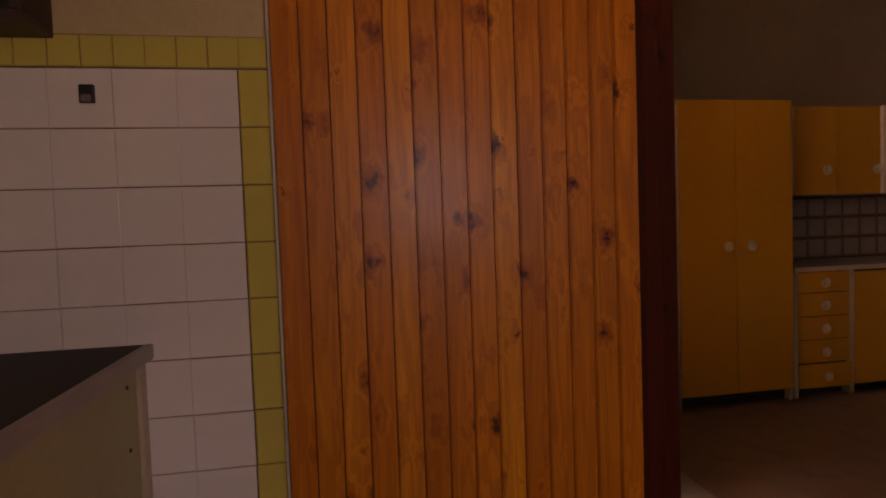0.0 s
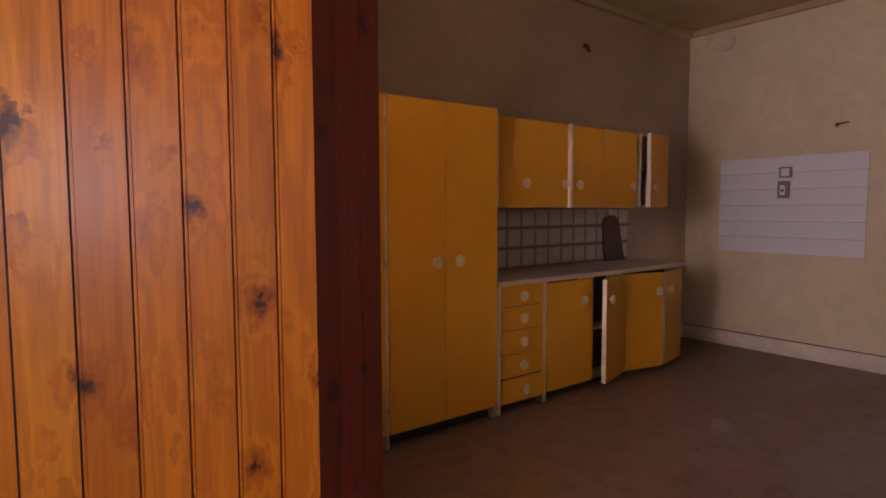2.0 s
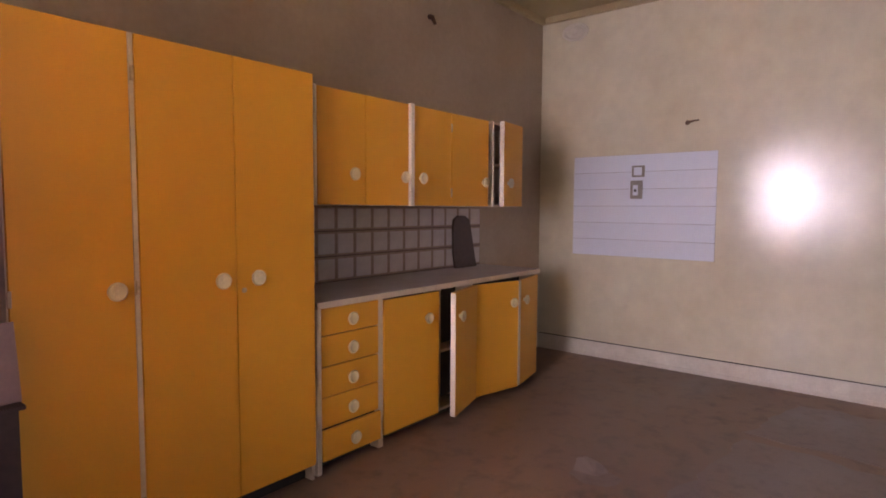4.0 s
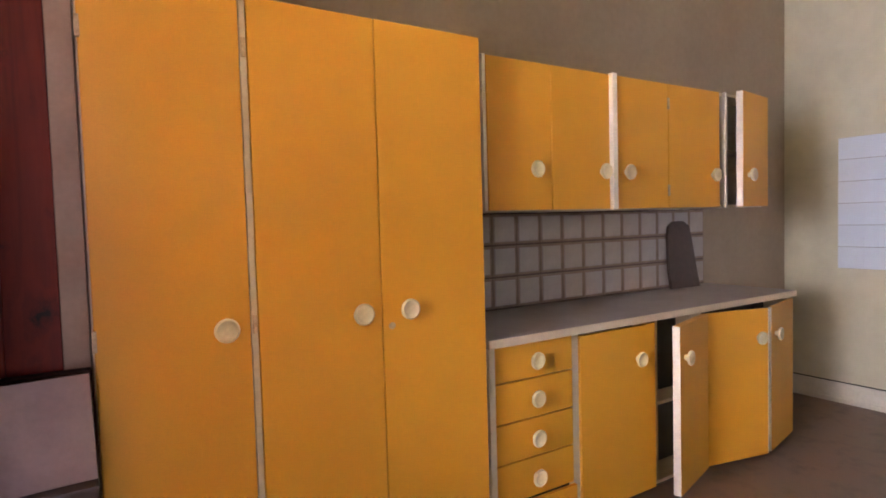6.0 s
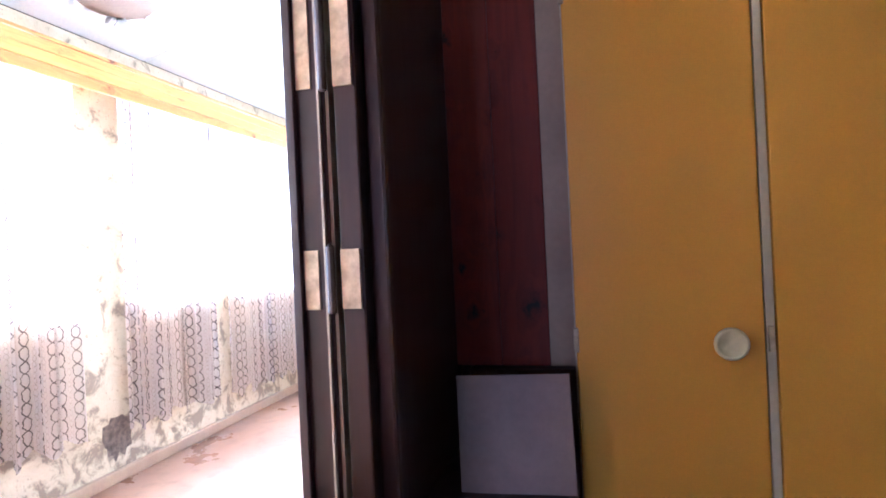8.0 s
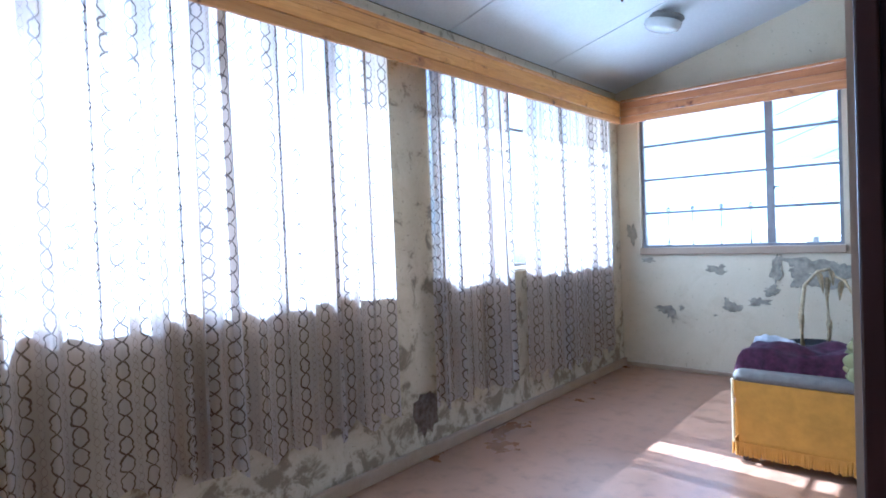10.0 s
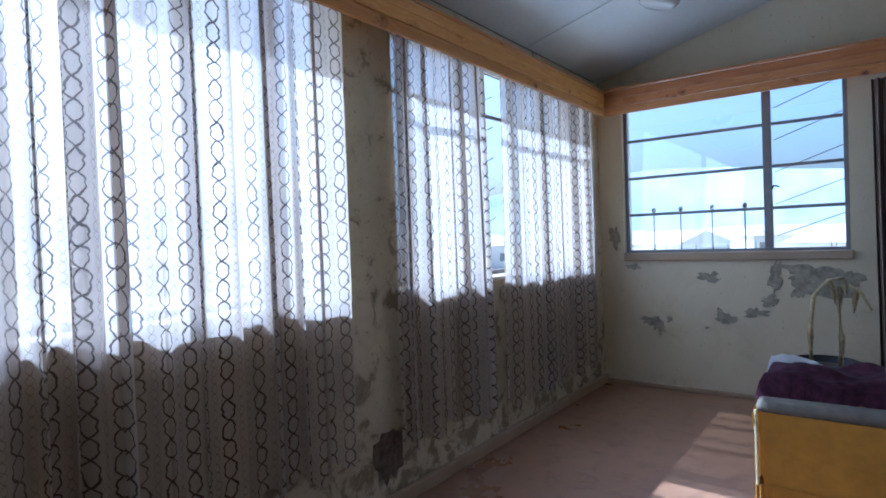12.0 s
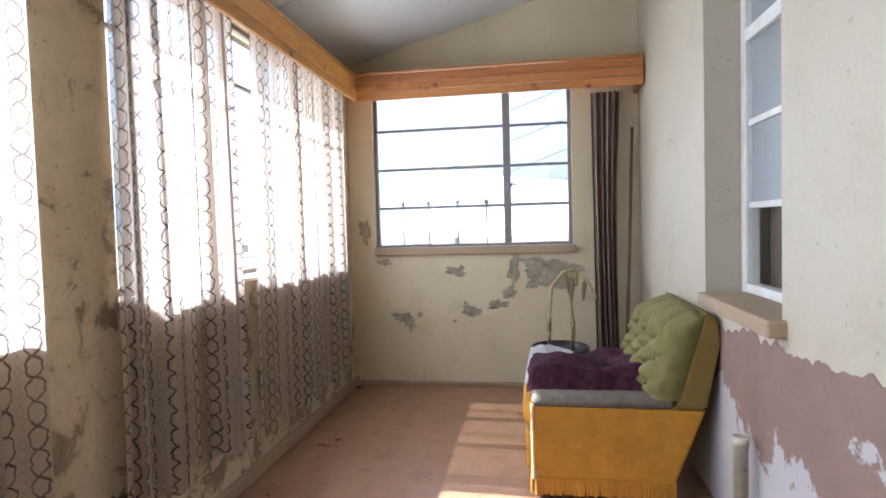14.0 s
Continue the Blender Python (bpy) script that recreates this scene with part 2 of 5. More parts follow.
def lace_mat(name):
    """Sheer net with columns of linked ovals in brown thread and a light fill."""
    m, nt, p = mat(name)
    out = nt.nodes["Material Output"]
    uv = nt.nodes.new("ShaderNodeTexCoord")
    sep = nt.nodes.new("ShaderNodeSeparateXYZ")
    nt.links.new(uv.outputs["UV"], sep.inputs[0])
    worn = noise_tex(nt, uv, 9, 3, 0.6)
    nt.links.new(uv.outputs["UV"], worn.inputs["Vector"])
    stray = noise_tex(nt, uv, 22, 2, 0.5)
    nt.links.new(uv.outputs["UV"], stray.inputs["Vector"])
    u = math_node(nt, "ADD", sep.outputs["X"], math_node(nt, "MULTIPLY", math_node(nt, "SUBTRACT", stray.outputs["Fac"], 0.5), 0.020))
    v = math_node(nt, "ADD", sep.outputs["Y"], math_node(nt, "MULTIPLY", math_node(nt, "SUBTRACT", worn.outputs["Fac"], 0.5), 0.05))

    def chain(pitch, shift, amp, length, width, phase, notch):
        f = math_node(nt, "SUBTRACT", math_node(nt, "FRACT", math_node(nt, "ADD", math_node(nt, "DIVIDE", u, pitch), shift)), 0.5)
        f = math_node(nt, "MULTIPLY", f, pitch)
        s = math_node(nt, "ABSOLUTE", math_node(nt, "SINE", math_node(nt, "ADD", math_node(nt, "MULTIPLY", v, math.pi / length), phase)))
        # crossing strands that bulge to two shoulders with a nick between them
        out = math_node(nt, "SUBTRACT", math_node(nt, "POWER", s, 0.8), math_node(nt, "MULTIPLY", math_node(nt, "POWER", s, 14.0), notch))
        d = math_node(nt, "ABSOLUTE", math_node(nt, "SUBTRACT", math_node(nt, "ABSOLUTE", f), math_node(nt, "MULTIPLY", out, amp)))
        w = math_node(nt, "ADD", math_node(nt, "MULTIPLY", math_node(nt, "SUBTRACT", 1.0, s), width * 0.7), math_node(nt, "MULTIPLY", worn.outputs["Fac"], width * 1.5))
        edge = math_node(nt, "DIVIDE", math_node(nt, "SUBTRACT", w, d), 0.0016)
        return math_node(nt, "MINIMUM", math_node(nt, "MAXIMUM", edge, 0.0), 1.0)

    bold = chain(0.100, 0.0, 0.028, 0.070, 0.0046, 0.0, 0.24)
    small = math_node(nt, "MULTIPLY", chain(0.100, 0.5, 0.010, 0.030, 0.0017, 0.7, 0.0), 0.6)
    thread = math_node(nt, "MAXIMUM", bold, small)
    column = nt.nodes.new("ShaderNodeTexWhiteNoise")
    column.noise_dimensions = "1D"
    nt.links.new(math_node(nt, "FLOOR", math_node(nt, "DIVIDE", u, 0.100)), column.inputs["W"])
    fade = math_node(nt, "ADD", math_node(nt, "MULTIPLY", column.outputs["Value"], 0.25), 0.75)
    thread = math_node(nt, "MULTIPLY", thread, fade)
    col = mixc(nt, thread, (0.57, 0.465, 0.35), (0.085, 0.055, 0.042))
    through_col = mixc(nt, thread, (0.55, 0.50, 0.47), (0.016, 0.011, 0.010))
    streak = nt.nodes.new("ShaderNodeMapping")
    streak.inputs["Scale"].default_value = (1.0, 0.04, 1.0)
    nt.links.new(uv.outputs["UV"], streak.inputs["Vector"])
    dense = noise_tex(nt, streak, 14, 4, 0.6)
    dif = nd(nt, "ShaderNodeBsdfDiffuse")
    tl = nd(nt, "ShaderNodeBsdfTranslucent")
    nt.links.new(col, dif.inputs["Color"])
    nt.links.new(through_col, tl.inputs["Color"])
    cloth = nt.nodes.new("ShaderNodeMixShader")
    cloth.inputs[0].default_value = 0.55
    nt.links.new(dif.outputs[0], cloth.inputs[1])
    nt.links.new(tl.outputs[0], cloth.inputs[2])
    tr = nt.nodes.new("ShaderNodeBsdfTransparent")
    mx = nt.nodes.new("ShaderNodeMixShader")
    net = ramp(nt, dense.outputs["Fac"], [(0.3, (0.74,) * 3), (0.7, (0.95,) * 3)])
    cov = math_node(nt, "MAXIMUM", net.outputs["Color"], thread)
    nt.links.new(cov, mx.inputs[0])
    nt.links.new(tr.outputs[0], mx.inputs[1])
    nt.links.new(cloth.outputs[0], mx.inputs[2])
    nt.links.new(mx.outputs[0], out.inputs["Surface"])
    return m


M_PINE = pine("varnished_pine", (0.90, 0.335, 0.022), (0.46, 0.10, 0.007), (0.06, 0.012, 0.004), 0.42, 0.14)
M_RED = pine("red_stained_pine", (0.22, 0.022, 0.007), (0.11, 0.011, 0.005), (0.015, 0.005, 0.004), 0.62, 0.0)
M_LEAF = pine("dark_red_stained_door", (0.13, 0.020, 0.007), (0.065, 0.010, 0.005), (0.012, 0.004, 0.003), 0.55, 0.05)
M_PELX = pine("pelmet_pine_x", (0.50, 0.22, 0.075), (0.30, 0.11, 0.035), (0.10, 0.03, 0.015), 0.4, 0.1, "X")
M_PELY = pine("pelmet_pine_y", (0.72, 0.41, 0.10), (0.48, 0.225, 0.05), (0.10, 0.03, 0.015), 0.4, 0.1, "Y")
M_DOOR = pine("dark_door_stain", (0.045, 0.020, 0.017), (0.022, 0.010, 0.010), (0.008, 0.005, 0.005), 0.35, 0.2, "Z", True, False)
M_CAB = painted("yellow_cabinet_paint", (0.74, 0.338, 0.015), (0.65, 0.272, 0.012), 0.5, 0.4, 1.0, 420, 0.015)
M_CABW = painted("cream_cabinet_edge", (0.62, 0.50, 0.36), (0.42, 0.31, 0.21), 0.5, 0.5, 6)
M_KNOB = plain("ivory_knob", (0.72, 0.60, 0.36), 0.3, 0, 0.08, 60)
M_COUNTER = painted("grey_speckled_worktop", (0.42, 0.36, 0.33), (0.27, 0.22, 0.20), 0.4, 0.6, 5, 220, 0.05)
# near-black board; also stands in for shade inside cupboards and in gaps
M_DARK = plain("dark_board_and_shade", (0.03, 0.024, 0.02), 0.7)
M_BROWN = plain("dark_brown_wood", (0.075, 0.04, 0.028), 0.5)
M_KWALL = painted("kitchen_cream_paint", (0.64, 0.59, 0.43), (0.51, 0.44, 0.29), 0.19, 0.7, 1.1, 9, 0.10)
M_EDGE = painted("white_door_edging", (0.80, 0.72, 0.60), (0.55, 0.45, 0.34), 0.4, 0.4, 9)
# grey-brown paint, darkened further to hold the north wall's shade
M_KNWALL = painted("kitchen_grey_paint_shaded", (0.39, 0.30, 0.21), (0.29, 0.205, 0.135), 0.5, 0.7, 1.1, 30, 0.08)
M_KCEIL = painted("kitchen_ceiling_paint", (0.46, 0.36, 0.2), (0.33, 0.24, 0.12), 0.6, 0.7, 1.0)
M_SKIRT = painted("cream_skirting_paint", (0.66, 0.62, 0.52), (0.36, 0.30, 0.22), 0.4, 0.5, 4, chips=(0.2, 0.15, 0.11), chip_lo=0.68)
M_KFLOOR = floor_mat("brown_lino", (0.16, 0.095, 0.06), (0.29, 0.18, 0.115), (0.085, 0.05, 0.034), 0.32, 0.6, 1.1)
M_LINO = floor_mat("dark_lino_piece", (0.19, 0.14, 0.115), (0.24, 0.175, 0.14), (0.14, 0.10, 0.085), 0.35, 0.6, 2.0)
M_SCREED = floor_mat("pale_screed", (0.36, 0.30, 0.22), (0.27, 0.22, 0.16), (0.2, 0.16, 0.12), 0.6, 0.8, 2.5)
M_VFLOOR = floor_mat("red_polished_floor", (0.25, 0.125, 0.066), (0.35, 0.20, 0.118), (0.13, 0.068, 0.04), 0.24, 0.42, 1.4)
M_VWALL = damp_wall("veranda_damp_wall", (0.60, 0.51, 0.35), (0.42, 0.33, 0.20), (0.17, 0.14, 0.105), 0.70)
M_VWALLW = damp_wall("veranda_window_wall", (0.60, 0.52, 0.36), (0.42, 0.345, 0.21), (0.19, 0.15, 0.10), 0.575, True, 7.0, 0.64)
M_HOUSE = damp_wall("house_wall_cream", (0.465, 0.415, 0.325), (0.39, 0.33, 0.24), (0.2, 0.15, 0.115), 0.645, False)
M_DADO = painted("pink_plaster_dado", (0.25, 0.165, 0.13), (0.175, 0.118, 0.09), 0.8, 0.7, 3, chips=(0.44, 0.42, 0.42), chip_scale=2.4, chip_lo=0.50, low=0.5)
M_VCEIL = painted("white_ceiling_board", (0.72, 0.72, 0.70), (0.56, 0.53, 0.48), 0.6, 0.5, 1.2)
M_PEEL = painted("brown_stained_board", (0.42, 0.30, 0.20), (0.28, 0.19, 0.12), 0.8, 0.7, 5)
M_STEEL = painted("grey_steel_frame", (0.22, 0.21, 0.21), (0.12, 0.09, 0.07), 0.5, 0.6, 9)
M_WHITE = painted("white_window_paint", (0.74, 0.73, 0.70), (0.45, 0.40, 0.33), 0.45, 0.5, 7, chips=(0.28, 0.22, 0.17), chip_scale=9, chip_lo=0.69)
M_PIPE = painted("chipped_cream_pipe", (0.46, 0.42, 0.34), (0.30, 0.25, 0.18), 0.55, 0.6, 9, chips=(0.13, 0.08, 0.055), chip_scale=17, chip_lo=0.60)
M_SILL = painted("brown_sill_paint", (0.36, 0.26, 0.165), (0.25, 0.175, 0.11), 0.6, 0.6, 5, chips=(0.30, 0.25, 0.2), chip_scale=7, chip_lo=0.66)
M_TILE = plain("white_glazed_tile", (0.85, 0.82, 0.77), 0.15, 0, 0.05, 3, 0.02)
M_TILEY = plain("yellow_glazed_tile", (0.66, 0.56, 0.13), 0.15, 0, 0.06, 3, 0.02)
M_TILEB = plain("white_tile_blue_tint", (0.66, 0.70, 0.77), 0.16, 0, 0.04, 3, 0.02)
M_TILEP = plain("backsplash_tile_face", (0.60, 0.53, 0.51), 0.2, 0, 0.10, 8, 0.02)
M_TILEL = plain("backsplash_tile_brown", (0.40, 0.30, 0.255), 0.25, 0, 0.12, 20)
M_TILEJ = plain("backsplash_joint", (0.13, 0.08, 0.065), 0.7)
M_GROUT = plain("dirty_grout", (0.16, 0.11, 0.085), 0.85)
M_SCUL = painted("scullery_cream_paint", (0.62, 0.50, 0.27), (0.46, 0.34, 0.16), 0.45, 0.6, 1.5)
M_GREEN = painted("pale_olive_cupboard", (0.48, 0.43, 0.22), (0.36, 0.31, 0.15), 0.4, 0.6, 2.2)
M_BRASS = plain("worn_brass_hinge", (0.62, 0.46, 0.30), 0.4, 0.4, 0.25, 40)
M_RUST = plain("rusty_steel", (0.16, 0.085, 0.05), 0.7, 0.3, 0.3, 50)
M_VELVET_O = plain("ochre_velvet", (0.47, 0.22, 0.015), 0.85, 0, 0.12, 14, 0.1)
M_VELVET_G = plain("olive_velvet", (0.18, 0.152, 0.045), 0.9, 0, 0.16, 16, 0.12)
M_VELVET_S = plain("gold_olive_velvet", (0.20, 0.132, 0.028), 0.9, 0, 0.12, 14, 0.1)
M_BATTEN = painted("dull_cream_batten", (0.46, 0.30, 0.20), (0.33, 0.2, 0.13), 0.6, 0.5, 6)
M_VELVET_D = plain("dusty_grey_armrest", (0.17, 0.145, 0.115), 0.9, 0, 0.15, 25, 0.12)
M_PURPLE = plain("purple_blanket", (0.11, 0.026, 0.056), 0.95, 0, 0.35, 25, 0.3)
M_CLOTH = plain("white_cloth", (0.72, 0.70, 0.70), 0.9, 0, 0.08, 20, 0.2)
M_POT = plain("black_plastic_pot", (0.018, 0.018, 0.02), 0.4)
M_SOIL = plain("dry_soil", (0.09, 0.06, 0.04), 0.95, 0, 0.3, 60, 0.5)
M_STALK = plain("dry_stalk", (0.50, 0.38, 0.20), 0.8, 0, 0.25, 40)
M_STICK = plain("old_broomstick", (0.12, 0.075, 0.042), 0.7)
M_BLACK = plain("black_iron", (0.02, 0.02, 0.022), 0.5)
M_GLASS = glass_mat("clear_glass")
M_LACE = lace_mat("lace_curtain_net")
M_OUT = plain("pale_town_wall", (0.78, 0.75, 0.70), 0.8)
M_ROOF = plain("pale_roof", (0.66, 0.60, 0.55), 0.8)
M_GROUND = floor_mat("dry_ground", (0.52, 0.48, 0.38), (0.42, 0.40, 0.30), (0.34, 0.34, 0.24), 0.9, 1.0, 0.05)
# haze is mixed into the hill colour; no mist is modelled
M_HILL = plain("haze_tinted_hill", (0.56, 0.66, 0.70), 1.0, 0, 0.2, 0.02)
M_SWITCH = plain("old_switch_plate", (0.21, 0.185, 0.15), 0.5)
M_CARD = painted("stained_white_board", (0.31, 0.20, 0.17), (0.17, 0.11, 0.10), 0.6, 0.6, 9, chips=(0.2, 0.13, 0.09), chip_scale=10, chip_lo=0.72)

# ---- mesh helpers ----


def bm_box(bm, x0, x1, y0, y1, z0, z1, bevel=0.0, m=None):
    r = bmesh.ops.create_cube(bm, size=1.0)
    vs = r["verts"]
    for v in vs:
        v.co = Vector(((x0 + x1) / 2 + v.co.x * (x1 - x0), (y0 + y1) / 2 + v.co.y * (y1 - y0), (z0 + z1) / 2 + v.co.z * (z1 - z0)))
    if bevel:
        es = list({e for v in vs for e in v.link_edges})
        out = bmesh.ops.bevel(bm, geom=es, offset=bevel, segments=2, affect="EDGES", profile=0.6)
        vs = list({v for f in out["faces"] for v in f.verts} | {v for v in vs if v.is_valid})
    if m is not None:
        bmesh.ops.transform(bm, matrix=m, verts=vs)
    return vs


def bm_lathe(bm, profile, seg=20, m=None):
    """Turns (radius, height) pairs round z."""
    rings, made = [], []
    for r, z in profile:
        ring = [bm.verts.new((r * math.cos(2 * math.pi * i / seg), r * math.sin(2 * math.pi * i / seg), z)) for i in range(seg)]
        rings.append(ring)
        made += ring
    for a, b in zip(rings, rings[1:]):
        for i in range(seg):
            bm.faces.new((a[i], a[(i + 1) % seg], b[(i + 1) % seg], b[i]))
    bm.faces.new(rings[0][::-1])
    bm.faces.new(rings[-1])
    if m is not None:
        bmesh.ops.transform(bm, matrix=m, verts=made)
    return made


def bm_tube(bm, pts, radii, seg=8):
    """A tube through points with a radius at each."""
    rings = []
    n = len(pts)
    for i, p in enumerate(pts):
        d = (Vector(pts[min(i + 1, n - 1)]) - Vector(pts[max(i - 1, 0)])).normalized()
        q = d.to_track_quat("Z", "Y")
        rings.append([bm.verts.new(Vector(p) + q @ Vector((radii[i] * math.cos(2 * math.pi * k / seg), radii[i] * math.sin(2 * math.pi * k / seg), 0))) for k in range(seg)])
    for a, b in zip(rings, rings[1:]):
        for k in range(seg):
            bm.faces.new((a[k], a[(k + 1) % seg], b[(k + 1) % seg], b[k]))
    bm.faces.new(rings[0][::-1])
    bm.faces.new(rings[-1])


def mesh_of(name, bm, material, smooth=False):
    bmesh.ops.recalc_face_normals(bm, faces=bm.faces[:])
    me = bpy.data.meshes.new(name)
    bm.to_mesh(me)
    bm.free()
    me.materials.append(material)
    if smooth:
        me.polygons.foreach_set("use_smooth", [True] * len(me.polygons))
    return me


def part(name, bm, material, parent, label="", smooth=False):
    ob = new(name, mesh_of(name, bm, material, smooth))
    ob.parent = parent
    if label:
        tagged(ob, label)
    return ob


def thing(name, label, category, group="", at=(0, 0, 0), kind=""):
    ob = new(name)
    ob.location = at
    ob.empty_display_size = 0.1
    return tagged(ob, label, category, group, kind)


def box(x0, x1, y0, y1, z0, z1, bevel=0.0):
    bm = bmesh.new()
    bm_box(bm, x0, x1, y0, y1, z0, z1, bevel)
    return bm


def structure(name, bm, material, label, category, smooth=False):
    return tagged(new(name, mesh_of(name, bm, material, smooth)), label, category, "", "structure")


def wall_x(bm, x0, x1, y0, y1, z0, z1, holes):
    """A wall in the plane x, between y0 and y1, with holes (ya, yb, za, zb)."""
    cur = y0
    for ya, yb, za, zb in sorted(holes):
        if ya > cur:
            bm_box(bm, x0, x1, cur, ya, z0, z1)
        if za > z0:
            bm_box(bm, x0, x1, ya, yb, z0, za)
        if zb < z1:
            bm_box(bm, x0, x1, ya, yb, zb, z1)
        cur = yb
    if cur < y1:
        bm_box(bm, x0, x1, cur, y1, z0, z1)


def wall_y(bm, y0, y1, x0, x1, z0, z1, holes):
    cur = x0
    for xa, xb, za, zb in sorted(holes):
        if xa > cur:
            bm_box(bm, cur, xa, y0, y1, z0, z1)
        if za > z0:
            bm_box(bm, xa, xb, y0, y1, z0, za)
        if zb < z1:
            bm_box(bm, xa, xb, y0, y1, zb, z1)
        cur = xb
    if cur < x1:
        bm_box(bm, cur, x1, y0, y1, z0, z1)


# ---- plan ----
KN, KE, KS, KZ = 4.62, 6.815, -1.6, 3.20      # kitchen: north, east and south faces, ceiling
HW, HK = 1.86, 1.94                            # house wall: veranda face, kitchen face
VW, VN = -0.44, 8.40                           # veranda: window wall and end wall
TW = 2.285                                     # tiled wall of the scullery
DY0, DY1, DZ = 2.88, 3.557, 2.05               # veranda doorway


def ceil_z(x):
    return 2.64 + 0.26 * (x + 0.38)


# ---- large structure ----
bm = bmesh.new()
bm_box(bm, HK - 0.04, KE + 0.25, KS - 0.2, KN + 0.2, -0.12, 0.0)
structure("floor_kitchen", bm, M_KFLOOR, "worn dark brown linoleum kitchen floor", "floor")
bm = bmesh.new()
bm_box(bm, VW - 0.2, HK - 0.04, TW + 0.12, VN + 0.2, -0.12, 0.0)
structure("floor_veranda", bm, M_VFLOOR, "dull red polished veranda floor, scuffed", "floor")
bm = bmesh.new()
bm_box(bm, -0.85, HK - 0.04, KS - 0.2, TW + 0.12, -0.12, 0.0)
structure("floor_scullery", bm, M_SCREED, "pale worn screed floor of the scullery", "floor")

bm = bmesh.new()
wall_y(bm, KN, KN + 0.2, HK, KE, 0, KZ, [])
structure("wall_kitchen_north", bm, M_KNWALL, "grey-cream painted wall behind the kitchen cupboards, shade mixed into its colour", "wall")
bm = bmesh.new()
wall_x(bm, KE, KE + 0.2, KS - 0.2, KN + 0.2, 0, KZ, [])
structure("wall_kitchen_east", bm, M_KWALL, "glossy cream painted wall, grubby", "wall")
bm = bmesh.new()
# second hole is an added opening for sky light on the cupboard fronts
wall_y(bm, KS - 0.2, KS, -0.85, KE, 0, KZ, [(1.05, 1.81, 1.15, 2.05), (3.3, 4.05, 1.2, 2.0)])
structure("wall_south", bm, M_KWALL, "plain cream painted wall with an unseen window and an added light opening", "wall")
bm = bmesh.new()
# run south of y 1.42 is unseen, added to block scullery light
wall_x(bm, HW, HK, KS, KN, 0, KZ, [(1.42, DY1, 0, 2.46)])
structure("wall_house", bm, M_KNWALL, "thin painted wall between kitchen and veranda, with an added unseen south run", "wall")
bm = bmesh.new()
wall_x(bm, HW, HW + 0.25, KN, VN + 0.2, 0, 3.5, [(5.84, 6.70, 0.90, 2.62)])
structure("wall_veranda_house", bm, M_HOUSE, "cream painted house wall, flecked and stained", "wall")
bm = bmesh.new()
wall_x(bm, VW - 0.22, VW, TW + 0.12, VN + 0.2, 0, 2.62, [(2.45, 5.33, 1.06, 2.45), (5.66, 8.05, 1.06, 2.45)])
structure("wall_veranda_windows", bm, M_VWALLW, "damp-stained cream wall under the veranda windows", "wall")
bm = bmesh.new()
wall_y(bm, VN, VN + 0.2, VW - 0.22, HW, 0, 3.5, [(-0.23, 1.36, 1.13, 2.42)])
structure("wall_veranda_end", bm, M_VWALL, "cream end wall with mould and bare patches", "wall")
bm = bmesh.new()
wall_y(bm, TW + 0.004, TW + 0.12, -0.85, 1.475, 0, 3.3, [])
structure("wall_scullery_north", bm, M_SCUL, "cream-yellow painted wall above the tiles", "wall")
bm = bmesh.new()
wall_x(bm, -0.85, -0.65, KS, TW + 0.12, 0, 3.2, [])
structure("wall_scullery_west", bm, M_SCUL, "cream-yellow painted scullery wall", "wall")
bm = bmesh.new()
bm_box(bm, HW, KE + 0.2, KS - 0.2, KN + 0.2, KZ, KZ + 0.1)
structure("ceiling_kitchen", bm, M_KCEIL, "yellowed painted kitchen ceiling", "ceiling")
bm = bmesh.new()
bm_box(bm, -0.85, HW, KS - 0.2, TW + 0.004, 2.75, 2.85)
structure("ceiling_scullery", bm, M_KCEIL, "yellowed painted scullery ceiling", "ceiling")


def slope_slab(y0, y1, x0, x1, low, thick):
    bm = bmesh.new()
    vs = []
    for z_off in (low, low + thick):
        for x, y in ((x0, y0), (x1, y0), (x1, y1), (x0, y1)):
            vs.append(bm.verts.new((x, y, ceil_z(x) + z_off)))
    for q in ((0, 3, 2, 1), (4, 5, 6, 7), (0, 1, 5, 4), (1, 2, 6, 5), (2, 3, 7, 6), (3, 0, 4, 7)):
        bm.faces.new([vs[i] for i in q])
    return bm


bm = bmesh.new()
joints = [2.3, 3.5, 4.7, 5.9, 7.1, 8.42]
for ya, yb in zip(joints, joints[1:]):
    sub = slope_slab(ya + 0.007, yb - 0.007, VW + 0.002, HW, 0.0, 0.012)
    me = bpy.data.meshes.new("tmp")
    sub.to_mesh(me)
    sub.free()
    bm.from_mesh(me)
    bpy.data.meshes.remove(me)
structure("ceiling_veranda", bm, M_VCEIL, "sloping white ceiling boards with dark joints, peeling", "ceiling")
structure("roof_veranda", slope_slab(2.0, 8.9, VW - 0.42, HW, 0.03, 0.08), M_DARK, "veranda roof with eaves", "roof")

# cornice and skirtings
bm = bmesh.new()
bm_box(bm, KE - 0.05, KE, KS, KN - 0.05, KZ - 0.06, KZ, 0.012)
bm_box(bm, HK, KE, KN - 0.05, KN, KZ - 0.06, KZ, 0.012)
structure("cornice", bm, M_KCEIL, "narrow cream plaster cornice", "cornice")
bm = bmesh.new()
bm_box(bm, KE - 0.022, KE, KS, KN, 0.0, 0.14, 0.006)
bm_box(bm, KE - 0.03, KE - 0.022, KS, KN, 0.0, 0.035, 0.004)
structure("baseboard_east", bm, M_SKIRT, "cream painted skirting board, chipped and cracked", "skirting")
